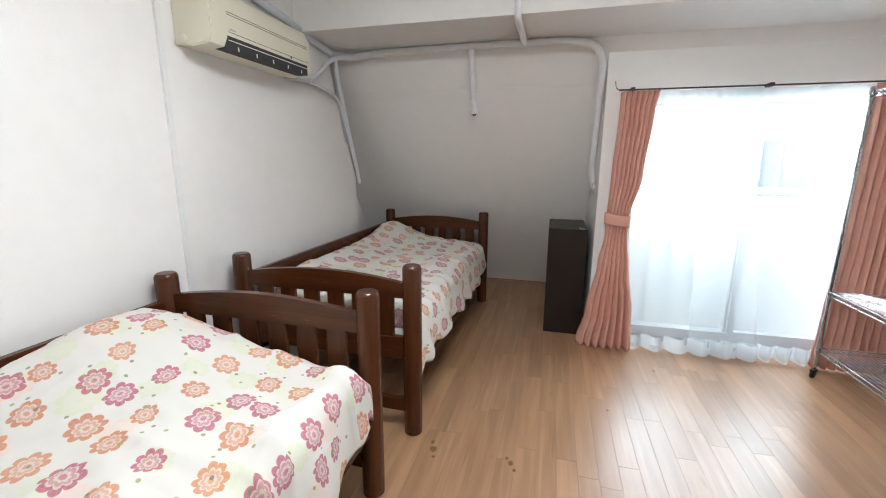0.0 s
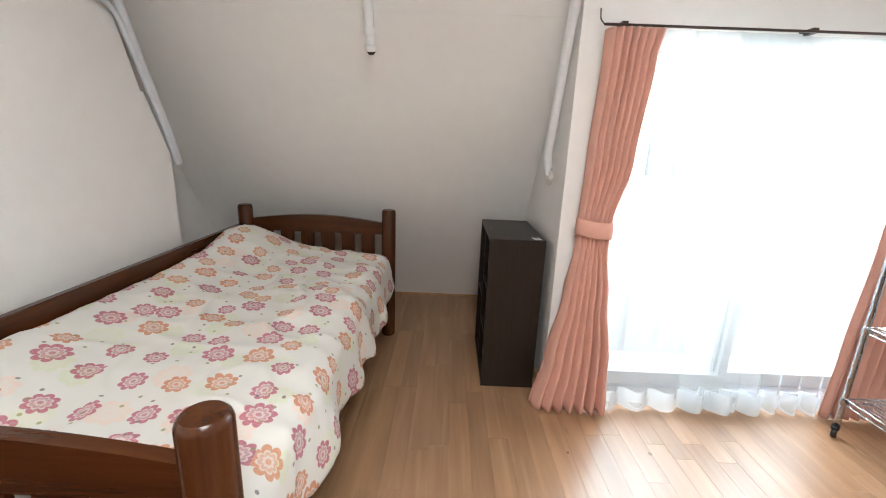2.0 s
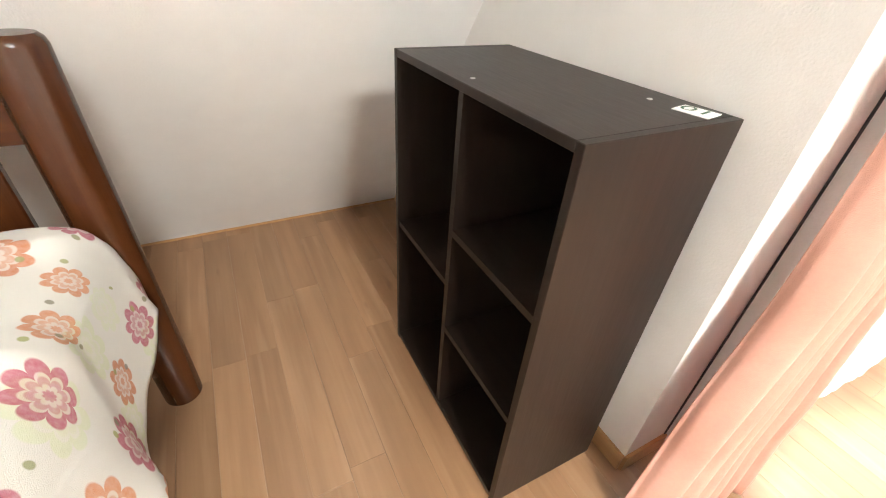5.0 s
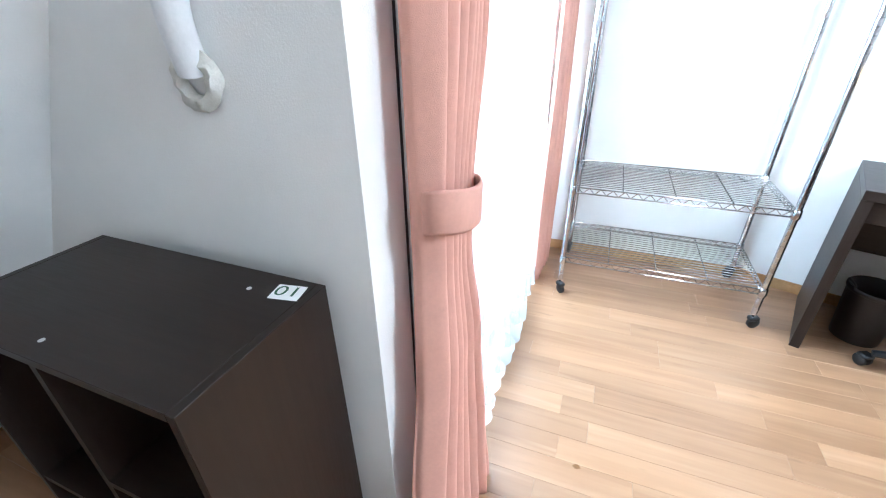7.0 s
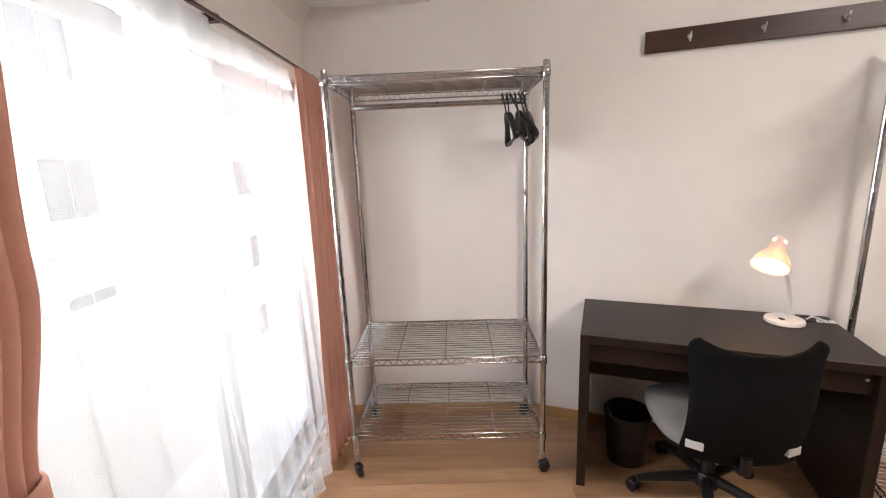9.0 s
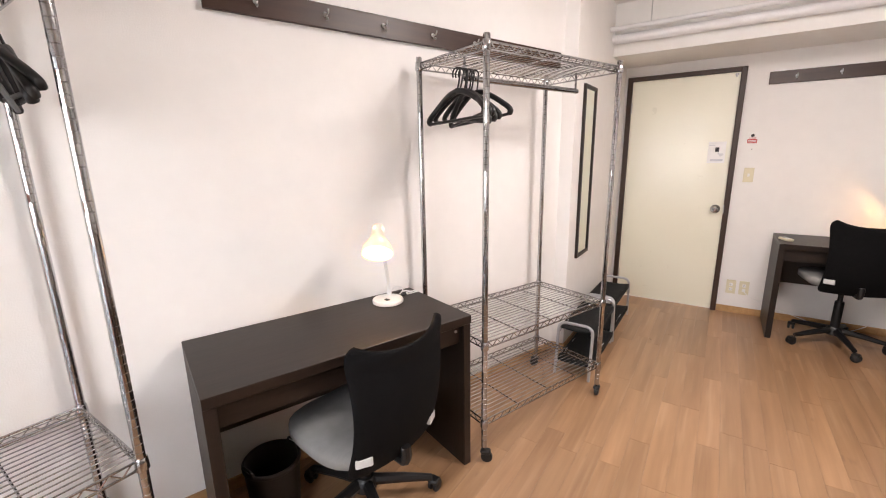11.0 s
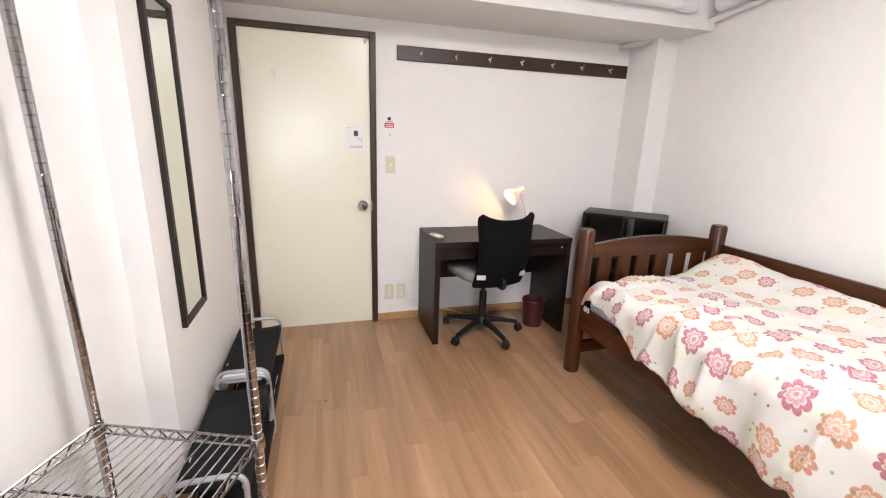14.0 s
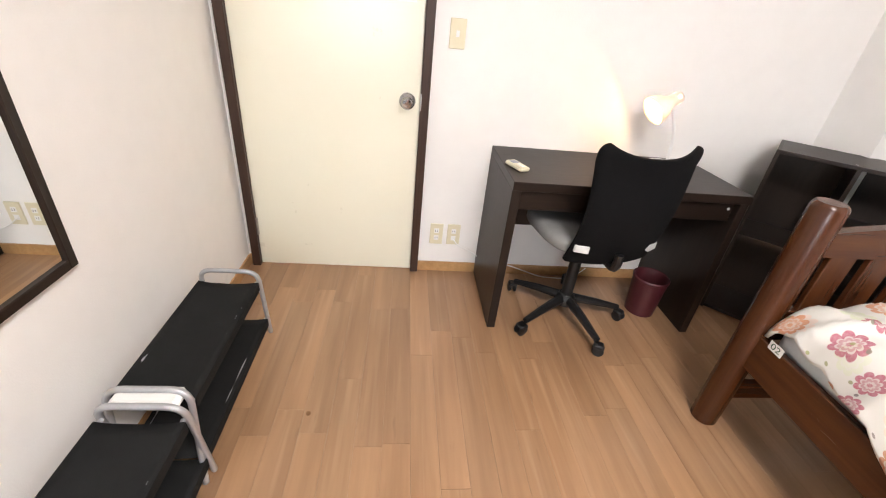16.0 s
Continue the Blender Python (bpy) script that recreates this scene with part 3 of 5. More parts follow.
# ---------------------------------------------------------------- window
def make_window():
    y0 = YW + 0.055
    win = structure(part("window_1", boxes((WX0, WX0 + 0.03, YW + 0.02, YW + 0.12, WZ0, WZ1), (WX1 - 0.03, WX1, YW + 0.02, YW + 0.12, WZ0, WZ1),
                         (WX0 + 0.03, WX1 - 0.03, YW + 0.02, YW + 0.12, WZ1 - 0.03, WZ1), (WX0 + 0.03, WX1 - 0.03, YW + 0.02, YW + 0.12, WZ0, WZ0 + 0.03)), ALU),
                    "silver aluminium sliding balcony window", "window")
    mid = (WX0 + WX1) / 2
    for a, b, y in ((WX0 + 0.03, mid + 0.025, y0 - 0.005), (mid - 0.025, WX1 - 0.03, y0 + 0.032)):
        z0, z1 = WZ0 + 0.031, WZ1 - 0.031
        bm = boxes((a, a + 0.045, y, y + 0.028, z0, z1), (b - 0.045, b, y, y + 0.028, z0, z1), (a + 0.045, b - 0.045, y, y + 0.028, z1 - 0.05, z1),
                   (a + 0.045, b - 0.045, y, y + 0.028, z0, z0 + 0.075))
        sash = part("sash", bm, ALU, win)
        p = part("pane", boxes((a + 0.04, b - 0.04, y + 0.011, y + 0.015, z0 + 0.07, z1 - 0.045)), GLASS, sash)
        p.visible_shadow = False
    bm = bmesh.new()
    box(bm, mid - 0.022, mid + 0.012, y0 - 0.020, y0 - 0.005, 0.955, 1.055, bevel=0.005)
    tube(bm, rounded([(mid - 0.005, y0 - 0.022, 0.99), (mid - 0.005, y0 - 0.040, 1.02), (mid - 0.005, y0 - 0.040, 1.085)], 0.02), 0.008, 8)
    part("sash_lock", bm, SILVER, win, "grey crescent lock on the meeting stile", 40)
    # ink-coloured strip on the wall, painting in the shade of the gap
    part("gap_shade_strip", boxes((WX0 - 0.033, WX0 - 0.028, YW - 0.003, YW, 0.03, 1.80)), INK, win, "dark strip painted in for the shaded gap beside the frame")
    part("window_trim", boxes((WX0 - 0.028, WX0 + 0.05, YW - 0.03, YW + 0.018, 0.03, 1.80), bevel=0.003), WALLPAPER, win, "cream window jamb board")
    part("window_trim", boxes((WX1 - 0.05, WX1 + 0.028, YW - 0.03, YW + 0.018, 0.03, 1.80), bevel=0.003), WALLPAPER, win, "cream window jamb board")
    return win


make_window()

# curtain rail
rail = thing("curtain_rail", pose(0, 0, 0), "slim dark curtain rail above the window", "curtain rail")
part("track", boxes((2.27, 4.03, 4.738, 4.752, 1.810, 1.819), bevel=0.002), FRAMEBROWN, rail)
for x in (2.36, 3.15, 3.96):
    part("bracket", boxes((x - 0.012, x + 0.012, 4.755, YW, 1.812, 1.832)), FRAMEBROWN, rail)
bm = bmesh.new()
tube(bm, rounded([(2.27, 4.745, 1.815), (2.25, 4.74, 1.83), (2.245, 4.735, 1.87)], 0.02), 0.0025, 6)
part("pull_cord", bm, INK, rail)


def cloth_sheet(name, edge, folds, amp, z_top, z_bottom, mtl, parent, nx=160, nz=44, seed=1, hem=0.007, thick=0.0022, back=0.0):
    """Hanging cloth: edge(k) gives x0, x1, y and fold depth at the height k (0 top, 1 bottom); back: how far its first edge turns to the wall."""
    bm = bmesh.new()
    rows = []
    for j in range(nz + 1):
        k = j / nz
        x0, x1, y, a = edge(k)
        row = []
        for i in range(nx + 1):
            u = i / nx
            w = noise.noise((u * 3.1 + seed, k * 1.3, seed * 1.7))
            ph = 2 * math.pi * folds * (u + 0.018 * w * (0.4 + k))
            sharp = math.sin(ph) + 0.28 * math.sin(2 * ph + 1.0 + w)
            x = x0 + (x1 - x0) * u + a * 0.35 * math.cos(ph) / max(1, folds / 6)
            z = z_top + (z_bottom + hem * math.sin(ph + 0.7) * k * k + 0.01 * w - z_top) * k
            turn = max(0.0, 1 - u / 0.16) ** 1.5
            row.append(bm.verts.new((x, y + a * sharp * (0.75 + 0.4 * w) * (1 - turn) - 0.012 * w * k + back * turn, z)))
        rows.append(row)
    for r0, r1 in zip(rows, rows[1:]):
        for i in range(nx):
            bm.faces.new((r0[i], r1[i], r1[i + 1], r0[i + 1]))
    ob = part(name, bm, mtl, parent, smooth=80)
    if thick:
        s = ob.modifiers.new("thickness", "SOLIDIFY")
        s.thickness = thick
    return ob


def lerp_table(k, table):
    for (a, *va), (b, *vb) in zip(table, table[1:]):
        if k <= b:
            t = (k - a) / (b - a)
            t = t * t * (3 - 2 * t)
            return [p + (q - p) * t for p, q in zip(va, vb)]
    return table[-1][1:]


left = thing("curtain", pose(0, 0, 0), "salmon pink pleated curtain gathered with a tieback", "curtain", "pink curtains")
tab = [(0.0, 2.285, 2.52, 4.738, 0.018), (0.06, 2.285, 2.50, 4.738, 0.022), (0.30, 2.268, 2.465, 4.736, 0.026), (0.47, 2.262, 2.405, 4.732, 0.020), (0.53, 2.262, 2.405, 4.732, 0.020),
       (0.66, 2.225, 2.43, 4.72, 0.028), (0.85, 2.165, 2.475, 4.715, 0.032), (1.0, 2.105, 2.49, 4.70, 0.030)]
cloth_sheet("drape", lambda k: lerp_table(k, tab), 7, 1, 1.805, 0.008, PINK, left, seed=3, nz=60, nx=200, back=0.055)
bm = bmesh.new()
ring = []
for j, (z, g) in enumerate(((0.908, -0.002), (0.915, 0.001), (0.980, 0.001), (0.987, -0.002))):
    row = []
    for i in range(32):
        a = 2 * math.pi * i / 32
        row.append(bm.verts.new((2.333 + (0.086 + g) * math.cos(a), 4.731 + (0.048 + g) * math.sin(a), z + 0.014 * math.cos(a + 2.4) + 0.006 * math.cos(2 * a))))
    ring.append(row)
for r0, r1 in zip(ring, ring[1:]):
    for i in range(32):
        bm.faces.new((r0[i], r0[(i + 1) % 32], r1[(i + 1) % 32], r1[i]))
tb = part("tieback", bm, PINK, left, smooth=60)
tb.modifiers.new("thickness", "SOLIDIFY").thickness = 0.004

right = thing("curtain", pose(0, 0, 0), "salmon pink pleated curtain hanging beside the steel rack", "curtain", "pink curtains")
tab2 = [(0.0, 3.66, 4.01, 4.735, 0.020), (0.1, 3.66, 4.005, 4.735, 0.026), (0.5, 3.645, 3.99, 4.73, 0.030), (0.8, 3.62, 3.99, 4.73, 0.032), (1.0, 3.60, 4.0, 4.725, 0.030)]
cloth_sheet("drape", lambda k: lerp_table(k, tab2), 8, 1, 1.805, 0.02, PINK, right, seed=8)

for x0, x1, b0, b1, sd, nf, dy in ((2.43, 3.10, 2.40, 3.30, 5, 6, 0.0), (2.83, 3.74, 2.88, 3.72, 9, 8, 0.030)):
    lace = thing("lace_curtain", pose(0, 0, 0), "sheer white voile curtain over the window", "curtain", "voile curtains")
    t3 = [(0.0, x0, x1, 4.765 + dy, 0.006), (0.07, x0, x1, 4.765 + dy, 0.010), (0.4, x0 + (b0 - x0) * 0.3, x1 + (b1 - x1) * 0.3, 4.76 + dy, 0.022), (0.8, x0 + (b0 - x0) * 0.8, x1 + (b1 - x1) * 0.8, 4.745 + dy, 0.027), (1.0, b0, b1, 4.735 + dy, 0.030)]
    cloth_sheet("voile", lambda k, t=t3: lerp_table(k, t), nf, 1, 1.80, 0.014, LACE, lace, seed=sd, hem=0.007, thick=0, nx=140)
    t4 = [(0.0, x0, x1, 4.757 + dy, 0.006), (1.0, x0, x1, 4.757 + dy, 0.010)]
    cloth_sheet("heading_tape", lambda k, t=t4: lerp_table(k, t), nf, 1, 1.806, 1.72, LACE_DOUBLE, lace, seed=sd, hem=0.0, thick=0, nx=140, nz=3)
    t5 = [(0.0, b0, b1, 4.732 + dy, 0.028), (1.0, b0, b1, 4.730 + dy, 0.030)]
    cloth_sheet("hem_band", lambda k, t=t5: lerp_table(k, t), nf, 1, 0.12, 0.014, LACE_DOUBLE, lace, seed=sd, hem=0.007, thick=0, nx=140, nz=3)

# ---------------------------------------------------------------- outside
structure(part("ground", boxes((-200, 200, 5.0, 400, -6.2, -6.0)), CONCRETE), "grey street level far below", "ground")
structure(part("balcony", boxes((2.36, 4.6, 4.98, 5.62, -0.25, -0.06), (2.36, 4.6, 5.50, 5.62, -0.06, 0.885)), FACADE), "white rendered balcony with parapet", "balcony")
brail = thing("balcony_rail", pose(0, 0, 0), "pale metal handrail on the balcony parapet", "rail")
bm = bmesh.new()
tube(bm, [(2.36, 5.53, 1.13), (4.6, 5.53, 1.13)], 0.022, 10)
part("handrail", bm, ALU, brail, smooth=60)
for i in range(4):
    bm = bmesh.new()
    tube(bm, [(2.55 + i * 0.66, 5.53, 0.885), (2.55 + i * 0.66, 5.53, 1.13)], 0.014, 8)
    part("baluster", bm, ALU, brail, smooth=60)
    bm = bmesh.new()
    tube(bm, [(2.57 + i * 0.66, 5.53, 0.90), (2.82 + i * 0.66, 5.53, 1.12)], 0.014, 8)
    part("brace", bm, ALU, brail, smooth=60)


def far_house(x0, x1, y0, y1, z1, label, cols, rows, roof):
    e = thing("apartment_building", pose(0, 0, 0), label, "building")
    part("wall", boxes((x0, x1, y0, y1, -6.0, z1)), FACADE, e)
    part("roof", boxes((x0 - 0.3, x1 + 0.3, y0 - 0.4, y1 + 0.3, z1, z1 + roof)), CONCRETE, e)
    for i in range(cols):
        for j in range(rows):
            cx, cz = x0 + (i + 0.5) * (x1 - x0) / cols, -4.4 + j * 2.8
            w = part("window", boxes((cx - 0.62, cx + 0.62, y0 - 0.06, y0 - 0.001, cz - 0.65, cz + 0.65)), ALU, e)
            part("pane", boxes((cx - 0.57, cx - 0.02, y0 - 0.075, y0 - 0.06, cz - 0.6, cz + 0.6)), DARKGLASS, w)
            part("pane", boxes((cx + 0.02, cx + 0.57, y0 - 0.075, y0 - 0.06, cz - 0.6, cz + 0.6)), DARKGLASS, w)
    return e


far_house(-6, 8.45, 12.5, 20, 3.2, "white rendered apartment building across the street", 4, 3, 0.25)
far_house(8.5, 19.0, 12.0, 20, 6.0, "taller white apartment building across the street", 3, 4, 0.25)


# ---------------------------------------------------------------- beds
BW, BL, PH = 0.94, 2.085, 0.876      # bed: width and length between post centres, post height


def arched_rail(bm, x0, x1, y, z_low, z_end, z_mid, d, n=18):
    """A board whose upper edge is a shallow arch."""
    top, bot = [], []
    for i in range(n + 1):
        u = i / n
        x = x0 + (x1 - x0) * u
        top.append((x, z_end + (z_mid - z_end) * math.sin(math.pi * u) ** 0.9))
        bot.append((x, z_low))
    pts = [(x, y - d / 2, z) for x, z in bot] + [(x, y - d / 2, z) for x, z in top[::-1]]
    extrude_poly(bm, pts, (0, d, 0))


def make_bed():
    bed = thing("bed", pose(0, 0, 0), "dark-stained wooden single bed with slatted arched ends", "bed", "beds")
    for x in (0, BW):
        for y in (0, BL):
            bm = bmesh.new()
            lathe(bm, [(0.040, 0), (0.0445, 0.006), (0.0455, 0.1), (0.0455, PH - 0.016), (0.042, PH - 0.006), (0.036, PH)], 24, Matrix.Translation((x, y, 0)))
            part("post", bm, BEDWOOD_Z, bed, smooth=35)
    for y in (0, BL):
        bm = bmesh.new()
        arched_rail(bm, 0.03, BW - 0.03, y, 0.712, 0.785, 0.826, 0.030)
        end = part("bed_end", bm, BEDWOOD_X, bed, smooth=30)
        part("cross_rail", boxes((0.03, BW - 0.03, y - 0.016, y + 0.016, 0.395, 0.515), bevel=0.003), BEDWOOD_X, end)
        part("stretcher", boxes((0.03, BW - 0.03, y - 0.014, y + 0.014, 0.115, 0.187), bevel=0.003), BEDWOOD_X, end)
        for i in range(6):
            cx = 0.135 + i * (BW - 0.27) / 5
            part("slat", boxes((cx - 0.043, cx + 0.043, y - 0.010, y + 0.010, 0.51, 0.716), bevel=0.003), BEDWOOD_Z, end)
    for x in (-0.004, BW + 0.004):
        part("side_rail", boxes((x - 0.013, x + 0.013, 0.04, BL - 0.04, 0.30, 0.43), bevel=0.003), BEDWOOD, bed)
    guard = part("guard_rail", boxes((-0.016, 0.016, 0.035, BL - 0.035, 0.685, 0.762), bevel=0.004), BEDWOOD, bed)
    for y in (0.72, 1.22):
        part("upright", boxes((-0.012, 0.012, y - 0.035, y + 0.035, 0.42, 0.69), bevel=0.003), BEDWOOD_Z, guard)
    base = part("slat_base", boxes((0.02, BW - 0.02, 0.05, BL - 0.05, 0.375, 0.39)), BEDWOOD_X, bed)
    return bed


bed = make_bed()
bed.matrix_basis = pose(0.295, 0.912, 0)
copy_thing(bed, pose(0.328, 3.412, 0))

mb = bmesh.new()
box(mb, 0.035, BW - 0.03, 0.05, BL - 0.05, 0.393, 0.53, bevel=0.035, seg=4)
mattress = part("mattress", mb, SHEET, None, smooth=50)
tagged(mattress, "thin pale mattress lying on the wooden bed", "mattress", "mattresses")
mattress.matrix_basis = pose(0.295, 0.912, 0)
copy_thing(mattress, pose(0.328, 3.412, 0))


def make_quilt(ox, oy, hem, humps, seed, crumple, label):
    """A quilt over the mattress, hanging down on the open side. hem(v): height of its lower edge."""
    bm = bmesh.new()
    uvl = bm.loops.layers.uv.new("UVMap")
    nu, nv = 96, 150
    y0, y1, x0, xe = 0.055, BL - 0.052, 0.03, BW + 0.012
    grid, uvs = [], []
    for j in range(nv + 1):
        v = j / nv
        y = y0 + (y1 - y0) * v
        row, urow = [], []
        end = min(1.0, min(v, 1 - v) / 0.05)
        endf = math.sqrt(max(0.0, 1 - (1 - end) ** 2))
        hz = hem(v)
        flat_len = xe - x0
        drop_len = 0.60 - hz
        total = flat_len + drop_len
        for i in range(nu + 1):
            s = total * i / nu
            lump = noise.noise((s * 3.0 + seed, v * 6.5, seed)) * 0.016 + noise.noise((s * 8 + seed, v * 15, 3 * seed)) * 0.012 + noise.noise((s * 21, v * 44 + seed, seed)) * 0.003
            ridge = 1 - abs(noise.noise((s * 4.2 + v * 5.5 + seed, v * 10.0 - s * 3.0, seed * 2.0))) * 2.2
            lump += 0.019 * max(0.0, ridge) ** 3 * (0.35 + 0.65 * min(1.0, s / flat_len))
            k = s / flat_len
            crease = 1 - abs(noise.noise((v * 15 + s * 1.5 + seed * 3, s * 2.2 - v * 2.0, seed * 5))) * 2.6
            crease = crumple * max(0.0, crease) ** 2 * max(0.0, min(1.0, (k - 0.45) / 0.35))
            lump += crease
            zt = 0.585 + 0.028 * math.sin(math.pi * min(1, k)) + 0.115 * math.exp(-(s / 0.20) ** 2) + lump
            for hx, hy, hr, hh in humps:
                zt += hh * math.exp(-(((s + x0 - hx) / hr) ** 2 + ((y - hy) / (hr * 1.3)) ** 2))
            zt = 0.50 + (zt - 0.50) * (0.35 + 0.65 * endf)
            r = 0.07
            if s < flat_len - r:
                p = Vector((x0 + s, y, zt))
                if i < 3:
                    p.z -= 0.006 * (3 - i)
            else:
                a = (s - (flat_len - r)) / (r * math.pi / 2)
                fold = 0.5 + 0.5 * math.sin(v * 34 + 2.2 * noise.noise((v * 7, seed, 0)))
                if a < 1:
                    th = a * math.pi / 2
                    p = Vector((xe - r + r * math.sin(th) + (0.010 * fold + crease * 0.7) * a, y, zt - r * (1 - math.cos(th))))
                else:
                    h = s - (flat_len - r) - r * math.pi / 2
                    q = min(1.0, h / 0.16)
                    p = Vector((xe + crease * 0.7 + 0.010 * fold + q * (0.012 + 0.034 * fold + 0.016 * noise.noise((v * 16, seed, 5))), y, zt - r - h))
            if v > 0.97 or v < 0.03:
                p.x = min(p.x, xe + 0.02)
            row.append(bm.verts.new(p))
            urow.append((s, (y1 - y0) * v + seed))
        grid.append(row)
        uvs.append(urow)
    for j in range(nv):
        for i in range(nu):
            f = bm.faces.new((grid[j][i], grid[j][i + 1], grid[j + 1][i + 1], grid[j + 1][i]))
            for loop, (b, a) in zip(f.loops, ((j, i), (j, i + 1), (j + 1, i + 1), (j + 1, i))):
                loop[uvl].uv = uvs[b][a]
    q = part("quilt", bm, QUILT, None, smooth=180)
    s = q.modifiers.new("thickness", "SOLIDIFY")
    s.thickness, s.offset = 0.012, -1
    tagged(q, label, "quilt", "quilts")
    q.matrix_basis = pose(ox, oy, 0)
    return q


def hem_near(v):
    y = v * 1.98
    return lerp_table(y, [(0.0, 0.545), (0.16, 0.515), (0.38, 0.445), (0.7, 0.385), (1.1, 0.325), (1.6, 0.32), (1.85, 0.40), (1.99, 0.47)])[0]


def hem_far(v):
    y = v * 1.98
    return lerp_table(y, [(0.0, 0.37), (0.12, 0.375), (0.7, 0.37), (1.3, 0.345), (1.8, 0.38), (1.99, 0.46)])[0]


make_quilt(0.295, 0.912, hem_near, [(0.17, 0.20, 0.16, 0.055), (0.27, 1.78, 0.26, 0.15), (0.55, 1.2, 0.5, 0.03)], 1.3, 0.030, "cream quilt with pink and orange flowers on the bed")
make_quilt(0.328, 3.412, hem_far, [(0.20, 1.80, 0.22, 0.11), (0.5, 0.9, 0.6, 0.02)], 4.7, 0.008, "cream quilt with pink and orange flowers on the alcove bed")


def number_tag(name, digits, m, label, size=(0.062, 0.036)):
    e = thing(name, m, label, "label")
    part("plate", boxes((-size[0] / 2, size[0] / 2, -size[1] / 2, size[1] / 2, 0, 0.0015), bevel=0.0004), PAPER, e)
    cu = bpy.data.curves.new("digits", "FONT")
    cu.body, cu.size, cu.align_x, cu.align_y = digits, size[1] * 0.95, "CENTER", "CENTER"
    tmp = bpy.data.objects.new("digits", cu)
    me = bpy.data.meshes.new_from_object(tmp)
    bpy.data.objects.remove(tmp)
    me.transform(Matrix.Translation((0, 0, 0.0022)) @ Matrix.Diagonal((1.25, 1.0, 1.0, 1.0)))
    me.materials.clear()
    me.materials.append(GREEN_INK)
    ob = new("digits", me)
    ob.parent = e
    return e


number_tag("number_label", "02", Matrix.Translation((1.2535, 1.015, 0.437)) @ pose(0, 0, 0, 90, 0, 90), "small white number label on the bed rail", (0.05, 0.03))


# ---------------------------------------------------------------- cube shelves
def make_shelf(m, label):
    """Open box shelf: two columns, with two and three compartments. Local x: width, y: depth (front at 0), z up."""
    W, D, H, t = 0.565, 0.288, 0.845, 0.015
    e = thing("cube_shelf", m, label, "shelf", "dark box shelves")
    part("side_panel", boxes((0, t, 0, D, 0, H), bevel=0.001), DARKWOOD_Z, e)
    part("side_panel", boxes((W - t, W, 0, D, 0, H), bevel=0.001), DARKWOOD_Z, e)
    part("top_panel", boxes((t, W - t, 0, D, H - t, H), bevel=0.001), DARKWOOD, e)
    part("bottom_panel", boxes((t, W - t, 0, D, 0.008, 0.008 + t), bevel=0.001), DARKWOOD, e)
    part("back_panel", boxes((t, W - t, D - 0.006, D, 0.023, H - t)), DARKWOOD_Z, e)
    part("divider", boxes((W / 2 - t / 2, W / 2 + t / 2, 0.003, D - 0.006, 0.023, H - t)), DARKWOOD_Z, e)
    part("shelf_board", boxes((t, W / 2 - t / 2, 0.003, D - 0.006, 0.420, 0.435)), DARKWOOD, e)
    for z in (0.290, 0.555):
        part("shelf_board", boxes((W / 2 + t / 2, W - t, 0.003, D - 0.006, z, z + t)), DARKWOOD, e)
    for x, y in ((0.27, 0.03), (0.45, 0.235)):
        bm = bmesh.new()
        lathe(bm, [(0.0045, 0), (0.0045, 0.0008)], 10, Matrix.Translation((x, y, H)))
        part("screw_cap", bm, CLIPW, e)
    return e


make_shelf(pose(1.873, 5.462, 0, 0, 0, -90), "dark brown open box shelf against the alcove wall")
number_tag("number_label", "01", pose(2.120, 4.942, 0.845, 0, 0, -80), "small white number label on the box shelf", (0.052, 0.040))
make_shelf(pose(0.795, 0.215, 0, 0, 0, 180 - 44), "dark brown open box shelf standing askew in the corner")


# ---------------------------------------------------------------- desks
def make_desk():
    W, D, H, t = 0.975, 0.472, 0.705, 0.036
    e = thing("desk", pose(0, 0, 0), "dark brown wood-look desk with panel legs", "desk", "desks")
    part("desktop", boxes((0, W, 0, D, H - t, H), bevel=0.0015), DARKWOOD, e)
    part("side_panel", boxes((0.0, t, 0.006, D, 0, H - t), bevel=0.0015), DARKWOOD_Z, e)
    part("side_panel", boxes((W - t, W, 0.006, D, 0, H - t), bevel=0.0015), DARKWOOD_Z, e)
    part("apron", boxes((t, W - t, 0.035, 0.052, 0.58, H - t), bevel=0.001), DARKWOOD, e)
    part("back_panel", boxes((t, W - t, D - 0.06, D - 0.045, 0.33, H - t), bevel=0.001), DARKWOOD, e)
    for x, z in ((W - t - 0.02, 0.635),):
        bm = bmesh.new()
        lathe(bm, [(0.006, 0), (0.006, 0.003)], 10, Matrix.Translation((x, 0.035, z)) @ pose(0, 0, 0, 90))
        part("screw_cap", bm, CLIPW, e)
    return e


desk1 = make_desk()
DESK1 = pose(3.487, 3.622, 0, 0, 0, -90 - TILT)
desk1.matrix_basis = DESK1
DESK2 = pose(1.985, 0.443, 0, 0, 0, 180)
copy_thing(desk1, DESK2)


